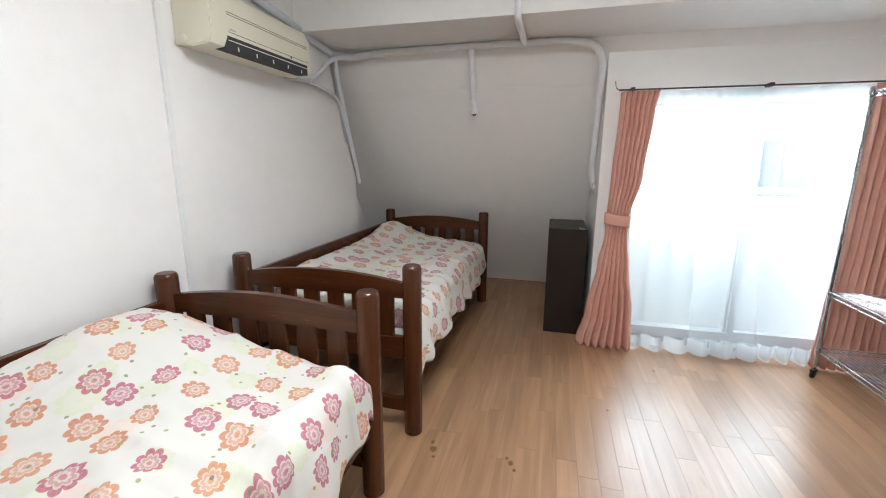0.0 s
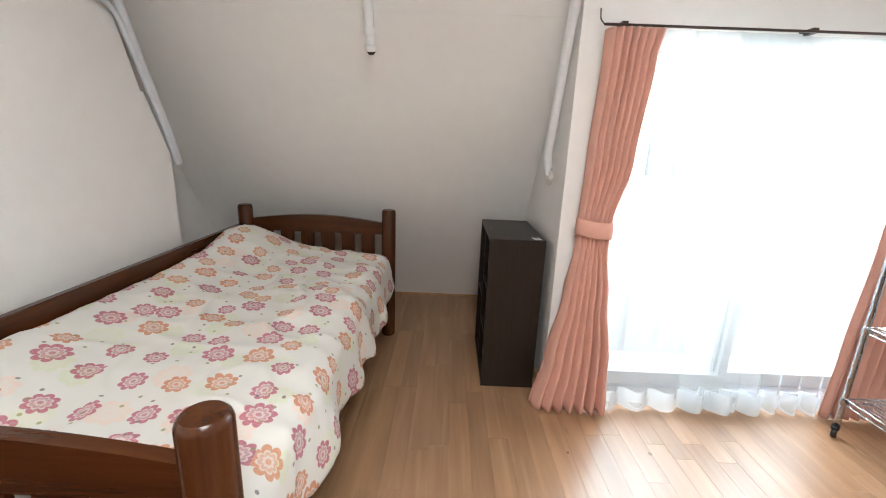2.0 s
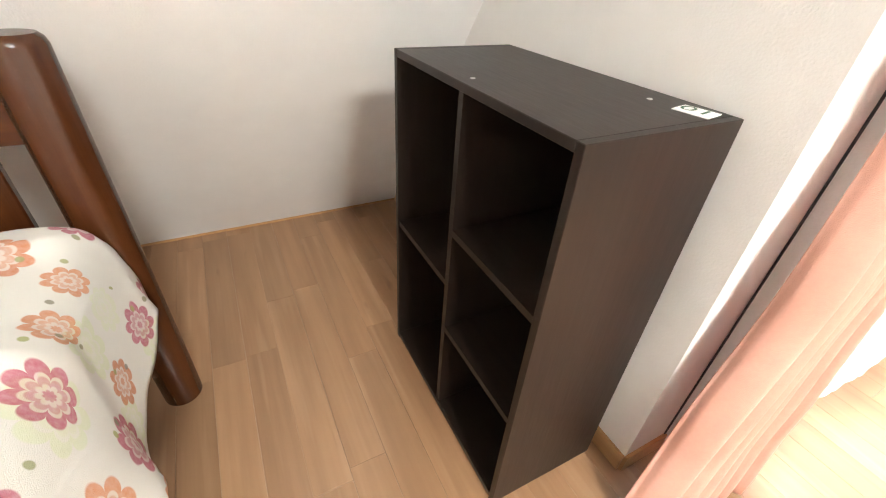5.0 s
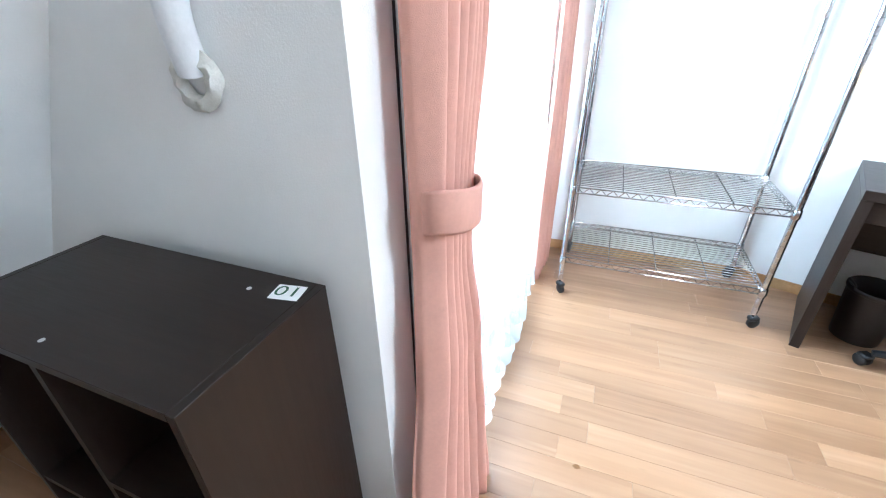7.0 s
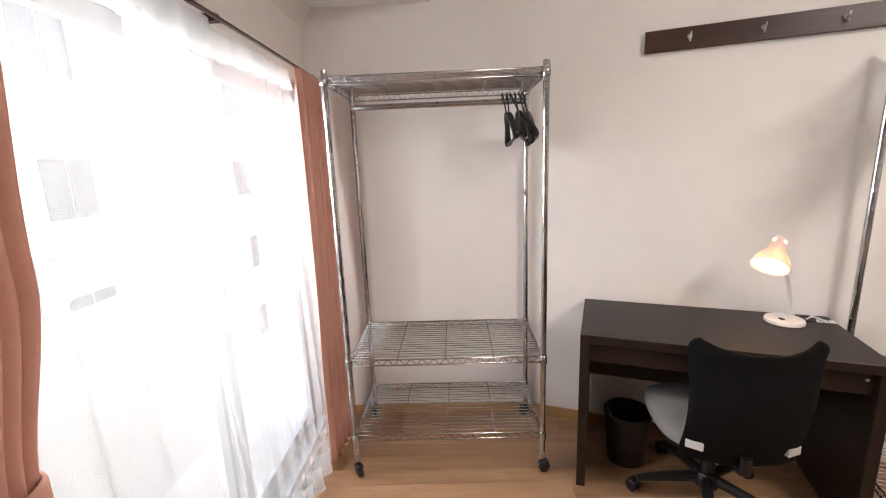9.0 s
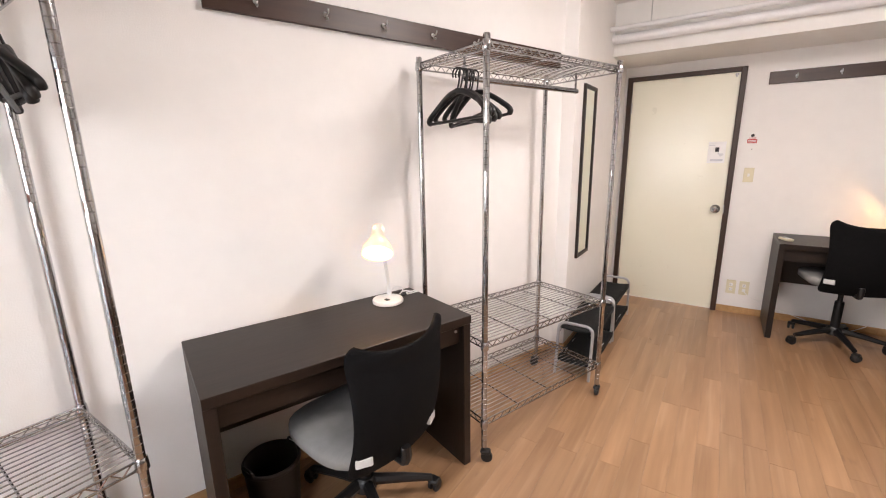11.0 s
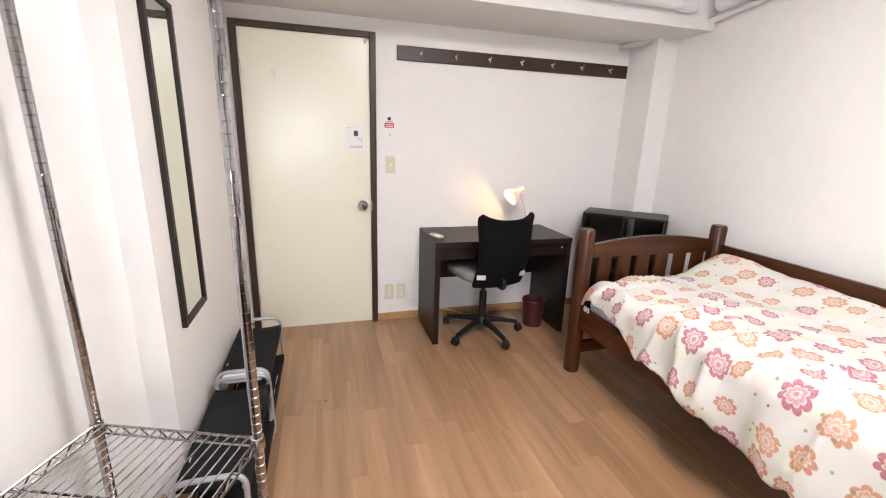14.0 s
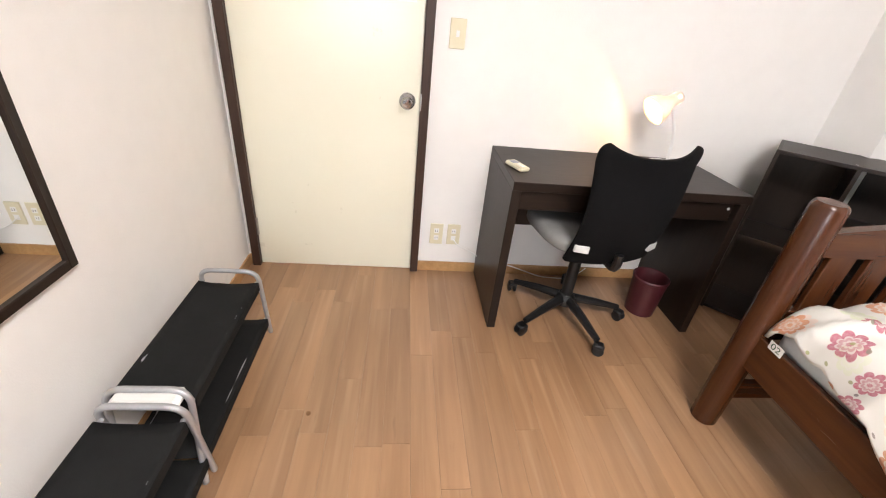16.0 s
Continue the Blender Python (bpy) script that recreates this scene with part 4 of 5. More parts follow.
# ---------------------------------------------------------------- office chairs
def make_chair(m, lift, spin, label):
    """Swivel chair that faces local +y. lift: height of the seat's top."""
    e = thing("office_chair", m, label, "chair", "office chairs")
    bm = bmesh.new()
    for i in range(5):
        a = radians(spin + 72 * i)
        c, s = math.cos(a), math.sin(a)
        p = [(0.03 * c, 0.03 * s, 0.105), (0.15 * c, 0.15 * s, 0.09), (0.265 * c, 0.265 * s, 0.068)]
        tube(bm, p, [0.023, 0.019, 0.014], 8)
    lathe(bm, [(0.045, 0.075), (0.045, 0.115), (0.033, 0.13)], 18)
    star = part("star_base", bm, BLACK, e, smooth=40)
    for i in range(5):
        a = radians(spin + 72 * i)
        base = Matrix.Translation((0.27 * math.cos(a), 0.27 * math.sin(a), 0)) @ pose(0, 0, 0, 0, 0, spin + 72 * i + 35 + 50 * (i % 3))
        bm = bmesh.new()
        for dx in (-0.013, 0.013):
            lathe(bm, [(0.018, -0.008), (0.0255, -0.004), (0.0255, 0.004), (0.018, 0.008)], 16, base @ Matrix.Translation((dx, -0.012, 0.0255)) @ pose(0, 0, 0, 0, 90))
        box(bm, -0.022, 0.022, -0.03, 0.012, 0.035, 0.056, bevel=0.006, m=base)
        part("caster", bm, BLACK, star, smooth=40)
    bm = bmesh.new()
    lathe(bm, [(0.026, 0.125), (0.026, lift - 0.20), (0.024, lift - 0.19), (0.0145, lift - 0.19), (0.0145, lift - 0.085)], 18)
    part("gas_lift", bm, BLACK, e, smooth=40)
    bm = bmesh.new()
    box(bm, -0.11, 0.11, -0.13, 0.12, lift - 0.095, lift - 0.062, bevel=0.008)
    tube(bm, rounded([(0, -0.08, lift - 0.08), (0, -0.24, lift - 0.085), (0, -0.25, lift - 0.06), (0, -0.247, lift - 0.02)], 0.03), 0.018, 8)
    tube(bm, [(0.10, 0.02, lift - 0.08), (0.19, 0.03, lift - 0.085), (0.22, 0.03, lift - 0.08)], 0.006, 6)
    part("tilt_mechanism", bm, BLACK, e, smooth=40)
    bm = bmesh.new()
    n, rings = 40, []
    for rz, gr in ((lift - 0.062, 0.90), (lift - 0.045, 1.0), (lift - 0.015, 1.0), (lift, 0.93), (lift + 0.004, 0.6), (lift - 0.002, 0.15)):
        loop = []
        for i in range(n):
            a = 2 * math.pi * i / n
            cx, cy = math.cos(a), math.sin(a)
            k = 1 / (abs(cx) ** 3.2 + abs(cy) ** 3.2) ** (1 / 3.2)
            wy = 0.22 if cy < 0 else 0.235
            loop.append(bm.verts.new((0.225 * k * cx * gr, 0.01 + wy * k * cy * gr, rz - (0.016 * max(0, cy) ** 3 if rz > lift - 0.05 else 0))))
        rings.append(loop)
    for a, b in zip(rings, rings[1:]):
        for i in range(n):
            bm.faces.new((a[i], a[(i + 1) % n], b[(i + 1) % n], b[i]))
    bm.faces.new(rings[-1])
    bm.faces.new(rings[0][::-1])
    part("seat", bm, GREY, e, "grey fabric seat", 60)
    # back: curved mesh panel, waisted, with raised corners
    bm = bmesh.new()
    nu, nv, front, rear = 24, 30, [], []
    for j in range(nv + 1):
        v = 0.5 - 0.5 * math.cos(math.pi * j / nv)
        for side, rows in ((0, front), (1, rear)):
            row = []
            for i in range(nu + 1):
                u = 2 * i / nu - 1
                w = 0.179 + 0.030 * v ** 2 + 0.012 * (1 - v) ** 3
                for gap, r in (((1 - v) * 0.47, 0.038), (v * 0.47, 0.03)):
                    if gap < r:
                        w -= r - math.sqrt(max(0.0, r * r - (r - gap) ** 2))
                x = w * u
                z = lift - 0.090 + v * (0.465 + 0.034 * abs(u) ** 3 - 0.006)
                y = -0.195 - 0.095 * v - 0.034 * math.sin(math.pi * min(1, v * 1.15)) + 0.055 * u * u * (0.6 + 0.4 * v)
                t = 0.013 if side else -0.013
                edge = max(abs(u), abs(2 * v - 1))
                t *= 0.35 + 0.65 * math.sqrt(max(0, 1 - edge ** 10))
                row.append(bm.verts.new((x, y - t, z)))
            rows.append(row)
    for j in range(nv):
        for i in range(nu):
            bm.faces.new((front[j][i], front[j][i + 1], front[j + 1][i + 1], front[j + 1][i]))
            bm.faces.new((rear[j][i], rear[j + 1][i], rear[j + 1][i + 1], rear[j][i + 1]))
    rim = [(front[0][i], rear[0][i]) for i in range(nu + 1)] + [(front[j][nu], rear[j][nu]) for j in range(1, nv + 1)]
    rim += [(front[nv][i], rear[nv][i]) for i in range(nu - 1, -1, -1)] + [(front[j][0], rear[j][0]) for j in range(nv - 1, 0, -1)]
    for (a, b), (c, d) in zip(rim, rim[1:] + rim[:1]):
        bm.faces.new((a, b, d, c))
    bmesh.ops.recalc_face_normals(bm, faces=bm.faces[:])
    back = part("backrest", bm, MESH, e, "black mesh backrest", 50)
    for sx in (-1, 1):
        bm = bmesh.new()
        box(bm, -0.028, 0.028, -0.012, 0.012, -0.016, 0.016, bevel=0.003, m=Matrix.Translation((sx * 0.152, -0.216, lift - 0.002)) @ pose(0, 0, 0, 0, 0, sx * 26))
        part("clip", bm, CLIPW, back, "pale plastic clip")
    return e


make_chair(pose(3.41, 3.115, 0, 0, 0, -98), 0.405, 179, "black mesh office chair with grey seat, set low")
make_chair(pose(1.60, 0.325, 0, 0, 0, 189), 0.505, -40 - 189, "black mesh office chair with grey seat, raised")


# ---------------------------------------------------------------- steel wire racks
def make_rack(m, label):
    """Chrome wire rack on castors. Local x: width, y: depth (front at 0)."""
    W, D, H = 0.846, 0.445, 1.768
    e = thing("wire_rack", m, label, "rack", "wire racks")
    for x in (0, W):
        for y in (0, D):
            rings, z = [(0.0125, 0.075)], 0.09
            while z < H - 0.04:
                rings += [(0.0127, z), (0.0127, z + 0.0225), (0.0119, z + 0.0232), (0.0119, z + 0.0246)]
                z += 0.0254
            rings += [(0.0127, H - 0.03), (0.0135, H - 0.022), (0.0135, H - 0.004), (0.011, H)]
            bm = bmesh.new()
            lathe(bm, rings, 12, Matrix.Translation((x, y, 0)))
            post = part("post", bm, CHROME, e, smooth=30)
            bm = bmesh.new()
            turn = Matrix.Translation((x, y, 0)) @ pose(0, 0, 0, 0, 0, 40 + 70 * (x > 0) + 130 * (y > 0))
            lathe(bm, [(0.020, -0.011), (0.026, -0.007), (0.026, 0.007), (0.020, 0.011)], 18, turn @ Matrix.Translation((0, -0.012, 0.026)) @ pose(0, 0, 0, 0, 90))
            box(bm, -0.016, 0.016, -0.03, 0.016, 0.040, 0.062, bevel=0.006, m=turn)
            lathe(bm, [(0.006, 0.06), (0.006, 0.078)], 8, Matrix.Translation((x, y, 0)))
            part("caster", bm, BLACK, post, "black castor", 40)
    for z in (0.205, 0.572, 1.742):
        bm = bmesh.new()
        ring = [(0.018, 0), (W - 0.018, 0), (W, 0.018), (W, D - 0.018), (W - 0.018, D), (0.018, D), (0, D - 0.018), (0, 0.018), (0.018, 0)]
        for dz in (0.0, -0.026):
            tube(bm, [(x, y, z + dz) for x, y in ring], 0.0036, 6, caps=False)
        shelf = part("shelf_frame", bm, CHROME, e, smooth=60)
        bm = bmesh.new()
        for (ax, ay), (bx, by), n in (((0.02, 0), (W - 0.02, 0), 32), ((0.02, D), (W - 0.02, D), 32), ((0, 0.02), (0, D - 0.02), 16), ((W, 0.02), (W, D - 0.02), 16)):
            tube(bm, [(ax + (bx - ax) * i / n, ay + (by - ay) * i / n, z - 0.026 * (i % 2)) for i in range(n + 1)], 0.0026, 5)
        part("truss_wire", bm, CHROME, shelf)
        for i in range(1, 18):
            bm = bmesh.new()
            y = D * i / 18
            tube(bm, [(0.0, y, z + 0.003), (W, y, z + 0.003)], 0.0022, 5)
            part("wire", bm, CHROME, shelf)
        for i in range(1, 4):
            bm = bmesh.new()
            tube(bm, [(W * i / 4, 0.0, z - 0.002), (W * i / 4, D, z - 0.002)], 0.0030, 5)
            part("cross_wire", bm, CHROME, shelf)
        for x in (0, W):
            for y in (0, D):
                bm = bmesh.new()
                lathe(bm, [(0.0150, z - 0.032), (0.0175, z - 0.028), (0.0160, z + 0.004), (0.0145, z + 0.006)], 14, Matrix.Translation((x, y, 0)))
                part("collar", bm, CHROME, shelf, smooth=40)
    bm = bmesh.new()
    tube(bm, [(0.05, 0.20, 1.652), (W - 0.05, 0.20, 1.652)], 0.0125, 14)
    rod = part("hanging_rod", bm, CHROME, e, smooth=60)
    for x in (0.06, W - 0.06):
        bm = bmesh.new()
        tube(bm, [(x, 0.20, 1.655), (x, 0.20, 1.74)], 0.005, 8)
        part("rod_hook", bm, CHROME, rod)
    return e


RACK1 = pose(3.573, 4.597, 0, 0, 0, -90)
RACK2 = pose(3.125, 2.660, 0, 0, 0, -90 - 20.2)
rack = make_rack(RACK1, "chrome wire clothes rack on black castors")
copy_thing(rack, RACK2)


def make_hanger():
    """Black plastic hanger in the local xz plane, its hook's inner top at the origin."""
    e = thing("clothes_hanger", pose(0, 0, 0), "black plastic clothes hanger on the rack's rod", "hanger", "black hangers")
    bm = bmesh.new()
    hook = [(0.022 * math.cos(a), 0, -0.006 + 0.022 * math.sin(a)) for a in [radians(-30 + 12 * i) for i in range(18)]]
    tube(bm, hook[::1] + [(-0.012, 0, -0.045), (0.0, 0, -0.075)], 0.0035, 7)
    part("hook", bm, BLACK, e, smooth=60)
    bm = bmesh.new()
    for s in (-1, 1):
        pts = [(0, 0, -0.072), (s * 0.045, 0, -0.080), (s * 0.11, 0, -0.118), (s * 0.165, 0, -0.158), (s * 0.178, 0, -0.175), (s * 0.168, 0, -0.186)]
        tube(bm, rounded(pts, 0.03), [0.011] * len(rounded(pts, 0.03)), 8)
    part("shoulder", bm, BLACK, e, smooth=60)
    bm = bmesh.new()
    tube(bm, [(-0.168, 0, -0.186), (0.168, 0, -0.186)], 0.006, 7)
    part("trouser_bar", bm, BLACK, e, smooth=60)
    return e


def hang(rackpose, xs, turn, spread, swing, first=None):
    made = first
    rnd = random.Random(5)
    for x in xs:
        m = rackpose @ Matrix.Translation((x, 0.20, 1.6705)) @ pose(0, 0, 0, rnd.uniform(*swing), rnd.uniform(-6, 6), 90 + turn + rnd.uniform(-spread, spread))
        if made is None:
            made = make_hanger()
            made.matrix_basis = m
        else:
            copy_thing(made, m)
    return made


one = hang(RACK1, [0.705 + 0.018 * i for i in range(6)], -9, 9, (-26, -4))
hang(RACK2, [0.018 + 0.016 * i for i in range(7)], -4, 16, (-6, 6), one)


# ---------------------------------------------------------------- hook boards, mirror
def make_hook_board(m, length, label):
    e = thing("hook_board", m, label, "coat rack", "hook boards")
    part("board", boxes((0, length, 0, 0.018, 0, 0.088), bevel=0.002), FRAMEBROWN_X, e)
    for i in range(7):
        x = length * (0.09 + 0.82 * i / 6)
        bm = bmesh.new()
        lathe(bm, [(0.009, 0), (0.009, 0.003), (0.004, 0.005)], 12, Matrix.Translation((x, 0.018, 0.048)) @ pose(0, 0, 0, -90))
        tube(bm, rounded([(x, 0.02, 0.05), (x, 0.038, 0.044), (x, 0.048, 0.050), (x, 0.050, 0.060)], 0.008), 0.0032, 7)
        tube(bm, rounded([(x, 0.02, 0.046), (x, 0.030, 0.030), (x, 0.036, 0.026), (x, 0.042, 0.032)], 0.006), 0.0032, 7)
        part("hook", bm, STEEL, e, "small steel coat hook", 60)
    return e


FRAMEBROWN_X = wood("hook_board_brown", (0.055, 0.026, 0.018, 1), (0.03, 0.014, 0.01, 1), 0.38, axis=0)
make_hook_board(pose(0.40, YD, 1.822), 1.757, "dark brown hook board with seven steel hooks on the door wall")
make_hook_board(pose(3.262, 1.483, 1.838, 0, 0, 90 - TILT), 1.88, "dark brown hook board with seven steel hooks above the desk")

mirror = thing("wall_mirror", pose(XM, 0.985, 0.632), "tall narrow mirror in a dark brown frame", "mirror")
MW, MH, fw = 0.285, 1.143, 0.024
for a in ((-0.018, 0, 0, fw, 0, MH), (-0.018, 0, MW - fw, MW, 0, MH), (-0.018, 0, fw, MW - fw, 0, fw), (-0.018, 0, fw, MW - fw, MH - fw, MH)):
    part("frame_bar", boxes(a, bevel=0.002), DARKWOOD_Z, mirror)
part("mirror_glass", boxes((-0.010, -0.002, fw, MW - fw, fw, MH - fw)), MIRROR, mirror, "silvered mirror glass")


# ---------------------------------------------------------------- desk lamps
def make_lamp(base, head, aim, foot_at, label, watts):
    """Desk lamp: base disc on the desk, bent stem from foot_at, bell shade whose mouth sits at head and looks along aim."""
    e = thing("desk_lamp", Matrix.Translation(base), label, "lamp", "desk lamps")
    bm = bmesh.new()
    lathe(bm, [(0.064, 0), (0.068, 0.003), (0.069, 0.013), (0.066, 0.018), (0.058, 0.0205), (0.001, 0.0215)], 40)
    foot = part("lamp_base", bm, WHITEP, e, smooth=40)
    f = Vector((*foot_at, 0))
    side = -f.normalized() * 0.030
    part("power_button", boxes((side.x - 0.011, side.x + 0.011, side.y - 0.008, side.y + 0.008, 0.019, 0.0245), bevel=0.002), BLACK, foot)
    h, a = Vector(head) - Vector(base), Vector(aim).normalized()
    neck = h - a * 0.060 + f.normalized() * 0.035
    bm = bmesh.new()
    p0, p3 = f + Vector((0, 0, 0.019)), neck
    p1, p2 = p0 + Vector((0, 0, 0.13)) - f * 0.1, neck + f.normalized() * 0.035 - Vector((0, 0, 0.035))
    pts = [p0 * (1 - t) ** 3 + p1 * 3 * t * (1 - t) ** 2 + p2 * 3 * t * t * (1 - t) + p3 * t ** 3 for t in [i / 18 for i in range(19)]]
    tube(bm, pts, [0.0085 - 0.0025 * i / 18 for i in range(19)], 12)
    part("stem", bm, WHITEP, e, smooth=60)
    m = Matrix.Translation(h) @ (-a).to_track_quat("Z", "Y").to_matrix().to_4x4()
    bm = bmesh.new()
    lathe(bm, [(0.062, 0.0), (0.0605, 0.010), (0.055, 0.030), (0.044, 0.050), (0.033, 0.066), (0.0275, 0.080), (0.025, 0.100), (0.0245, 0.122), (0.021, 0.131), (0.010, 0.135), (0.0005, 0.1355)], 36, m, caps=False)
    sh = part("shade", bm, SHADE, e, "white bell-shaped lamp shade, lit inside", 50)
    sh.modifiers.new("thickness", "SOLIDIFY").thickness = 0.002
    # solid glowing patches imitate bulb light leaking through the neck's vents
    for ang in (60, 150, 240, 330):
        bm = bmesh.new()
        box(bm, 0.0225, 0.0262, -0.007, 0.007, 0.104, 0.116, bevel=0.001, m=m @ pose(0, 0, 0, 0, 0, ang))
        part("vent_glow", bm, BULB_VENT_GLOW, sh, "glowing patch for light leaking from a vent slot")
    bm = bmesh.new()
    lathe(bm, [(0.010, 0.080), (0.013, 0.072), (0.024, 0.058), (0.027, 0.044), (0.022, 0.030), (0.010, 0.023), (0.0005, 0.022)], 20, m, caps=False)
    part("bulb", bm, BULB_VENT_GLOW, sh, "glowing warm bulb", 60)
    li = new("lamp_light", bpy.data.lights.new("lamp_light", "POINT"))
    li.data.energy, li.data.color, li.data.shadow_soft_size = watts, (1.0, 0.53, 0.17), 0.008
    li.matrix_world = look(Vector(base) + h - a * 0.010, Vector(base) + h + a)
    return e


make_lamp((3.560, 2.764, 0.705), (3.455, 2.930, 0.975), (-0.42, 0.55, -0.72), (0.027, -0.040), "white desk lamp, lit, on the dark desk", 0.16)
make_lamp((1.225, 0.115, 0.705), (1.370, 0.150, 0.945), (0.82, 0.12, -0.50), (-0.030, -0.012), "white desk lamp, lit, on the desk by the door", 0.12)


# ---------------------------------------------------------------- small things on and under the desks
def make_bin(m, mtl, label, holes, size=1.0):
    e = thing("waste_bin", m @ Matrix.Scale(size, 4), label, "bin")
    bm = bmesh.new()
    lathe(bm, [(0.078, 0.002), (0.084, 0), (0.100, 0.235), (0.102, 0.245), (0.097, 0.246), (0.094, 0.235), (0.079, 0.012), (0.0005, 0.010)], 32, caps=False)
    part("body", bm, mtl, e, smooth=35)
    bm = bmesh.new()
    lathe(bm, [(0.101, 0.228), (0.1045, 0.234), (0.1045, 0.244), (0.100, 0.249), (0.0955, 0.246)], 32, caps=False)
    part("rim", bm, mtl, e, smooth=50)
    if holes:
        for s in (-1, 1):
            bm = bmesh.new()
            tube(bm, rounded([(-0.035, s * 0.092, 0.238), (-0.030, s * 0.098, 0.262), (0.030, s * 0.098, 0.262), (0.035, s * 0.092, 0.238)], 0.012), 0.005, 7)
            part("handle", bm, mtl, e, smooth=60)
    return e


make_bin(pose(3.668, 3.335, 0), BINBLACK, "black round waste bin under the desk", True)
make_bin(pose(1.165, 0.265, 0), WINE, "dark wine-red round waste bin under the desk", False, 0.82)

remote = thing("remote_control", pose(1.937, 0.275, 0.705, 0, 0, -68), "ivory remote control lying on the desk", "remote control")
part("case", boxes((-0.055, 0.055, -0.024, 0.024, 0, 0.017), bevel=0.005), IVORY, remote)
part("screen", boxes((0.008, 0.040, -0.015, 0.015, 0.017, 0.0175)), PALEINK, remote)
for i in range(3):
    part("button", boxes((-0.040 + i * 0.014, -0.032 + i * 0.014, -0.008, 0.008, 0.017, 0.0185)), WHITEP, remote)

number_tag("number_label", "01", pose(3.556, 2.600, 0.705, 0, 0, -90 - TILT), "small white number label on the desk's end", (0.066, 0.034))
hole = thing("cable_grommet", pose(3.585, 2.655, 0.705), "black round cable hole cover set in the desk", "grommet")
bm = bmesh.new()
lathe(bm, [(0.033, 0), (0.033, 0.003), (0.029, 0.0045), (0.026, 0.003), (0.025, 0.0008), (0.0005, 0.0008)], 28, caps=False)
part("ring", bm, BLACK, hole, smooth=40)
cord = thing("lamp_cord", pose(0, 0, 0), "white lamp cord looping over the cable hole", "cable")
bm = bmesh.new()
tube(bm, rounded([(3.595, 2.705, 0.712), (3.610, 2.680, 0.735), (3.600, 2.645, 0.742), (3.575, 2.632, 0.728), (3.580, 2.655, 0.709)], 0.03), 0.0032, 7)
tube(bm, rounded([(3.535, 2.615, 0.712), (3.548, 2.640, 0.726), (3.566, 2.652, 0.724), (3.578, 2.660, 0.709)], 0.03), 0.0032, 7)
part("cord", bm, WHITEP, cord, smooth=60)

lead = thing("lamp_cord", pose(0, 0, 0), "thin white lamp cord hanging behind the desk", "cable")
bm = bmesh.new()
tube(bm, rounded([(1.20, 0.05, 0.712), (1.17, 0.03, 0.712), (1.13, 0.02, 0.712), (1.10, 0.0, 0.712)], 0.02), 0.003, 6)
part("cord", bm, WHITEP, lead, smooth=60)


# ---------------------------------------------------------------- shoe racks
def make_shoe_rack(m, length, label):
    """Two canvas tiers between silver tube loops. Local y runs along the rack, x across."""
    e = thing("shoe_rack", m, label, "shoe rack", "shoe racks")
    w = 0.205
    for y, lean in ((0.0, -0.045), (length, 0.045)):
        bm = bmesh.new()
        tube(bm, rounded([(0.0, y + lean, 0.008), (0.0, y, 0.335), (w, y, 0.335), (w, y + lean, 0.008)], 0.05, 8), 0.0088, 12)
        part("end_loop", bm, SILVER, e, "silver tube end", 60)
    for z, l0 in ((0.285, 0.0), (0.085, 0.035)):
        for x in (0.008, w - 0.008):
            bm = bmesh.new()
            tube(bm, [(x, -l0, z), (x, length + l0, z)], 0.0075, 10)
            part("side_tube", bm, SILVER, e, smooth=60)
        bm = bmesh.new()
        nu, nv, rows = 10, 16, []
        for j in range(nv + 1):
            row = []
            for i in range(nu + 1):
                u, v = i / nu, j / nv
                sag = 0.016 * math.sin(math.pi * u) * (0.6 + 0.4 * math.sin(math.pi * v))
                row.append(bm.verts.new((-0.002 + (w + 0.004) * u, -l0 + 0.012 + (length + 2 * l0 - 0.024) * v, z + 0.010 - sag + 0.002 * noise.noise((u * 5, v * 9, z * 9)))))
            rows.append(row)
        for r0, r1 in zip(rows, rows[1:]):
            for i in range(nu):
                bm.faces.new((r0[i], r0[i + 1], r1[i + 1], r1[i]))
        c = part("canvas_tier", bm, CANVAS, e, "sagging black canvas", 70)
        c.modifiers.new("thickness", "SOLIDIFY").thickness = 0.003
        for x in (-0.002, w + 0.002):
            part("canvas_fold", boxes((x - 0.0025, x + 0.0025, -l0 + 0.012, length + l0 - 0.012, z - 0.025, z + 0.009), bevel=0.001), CANVAS, c)
    return e


make_shoe_rack(pose(2.913, 0.553, 0), 0.545, "black canvas shoe rack with silver tube ends")
make_shoe_rack(pose(2.905, 1.150, 0), 0.56, "black canvas shoe rack with silver ends, beside the first")
stay = thing("folded_towel", pose(2.93, 1.085, 0.297), "folded pale cloth between the shoe racks", "cloth")
part("cloth", boxes((0.0, 0.165, -0.012, 0.052, 0, 0.03), bevel=0.010), PAPER, stay)


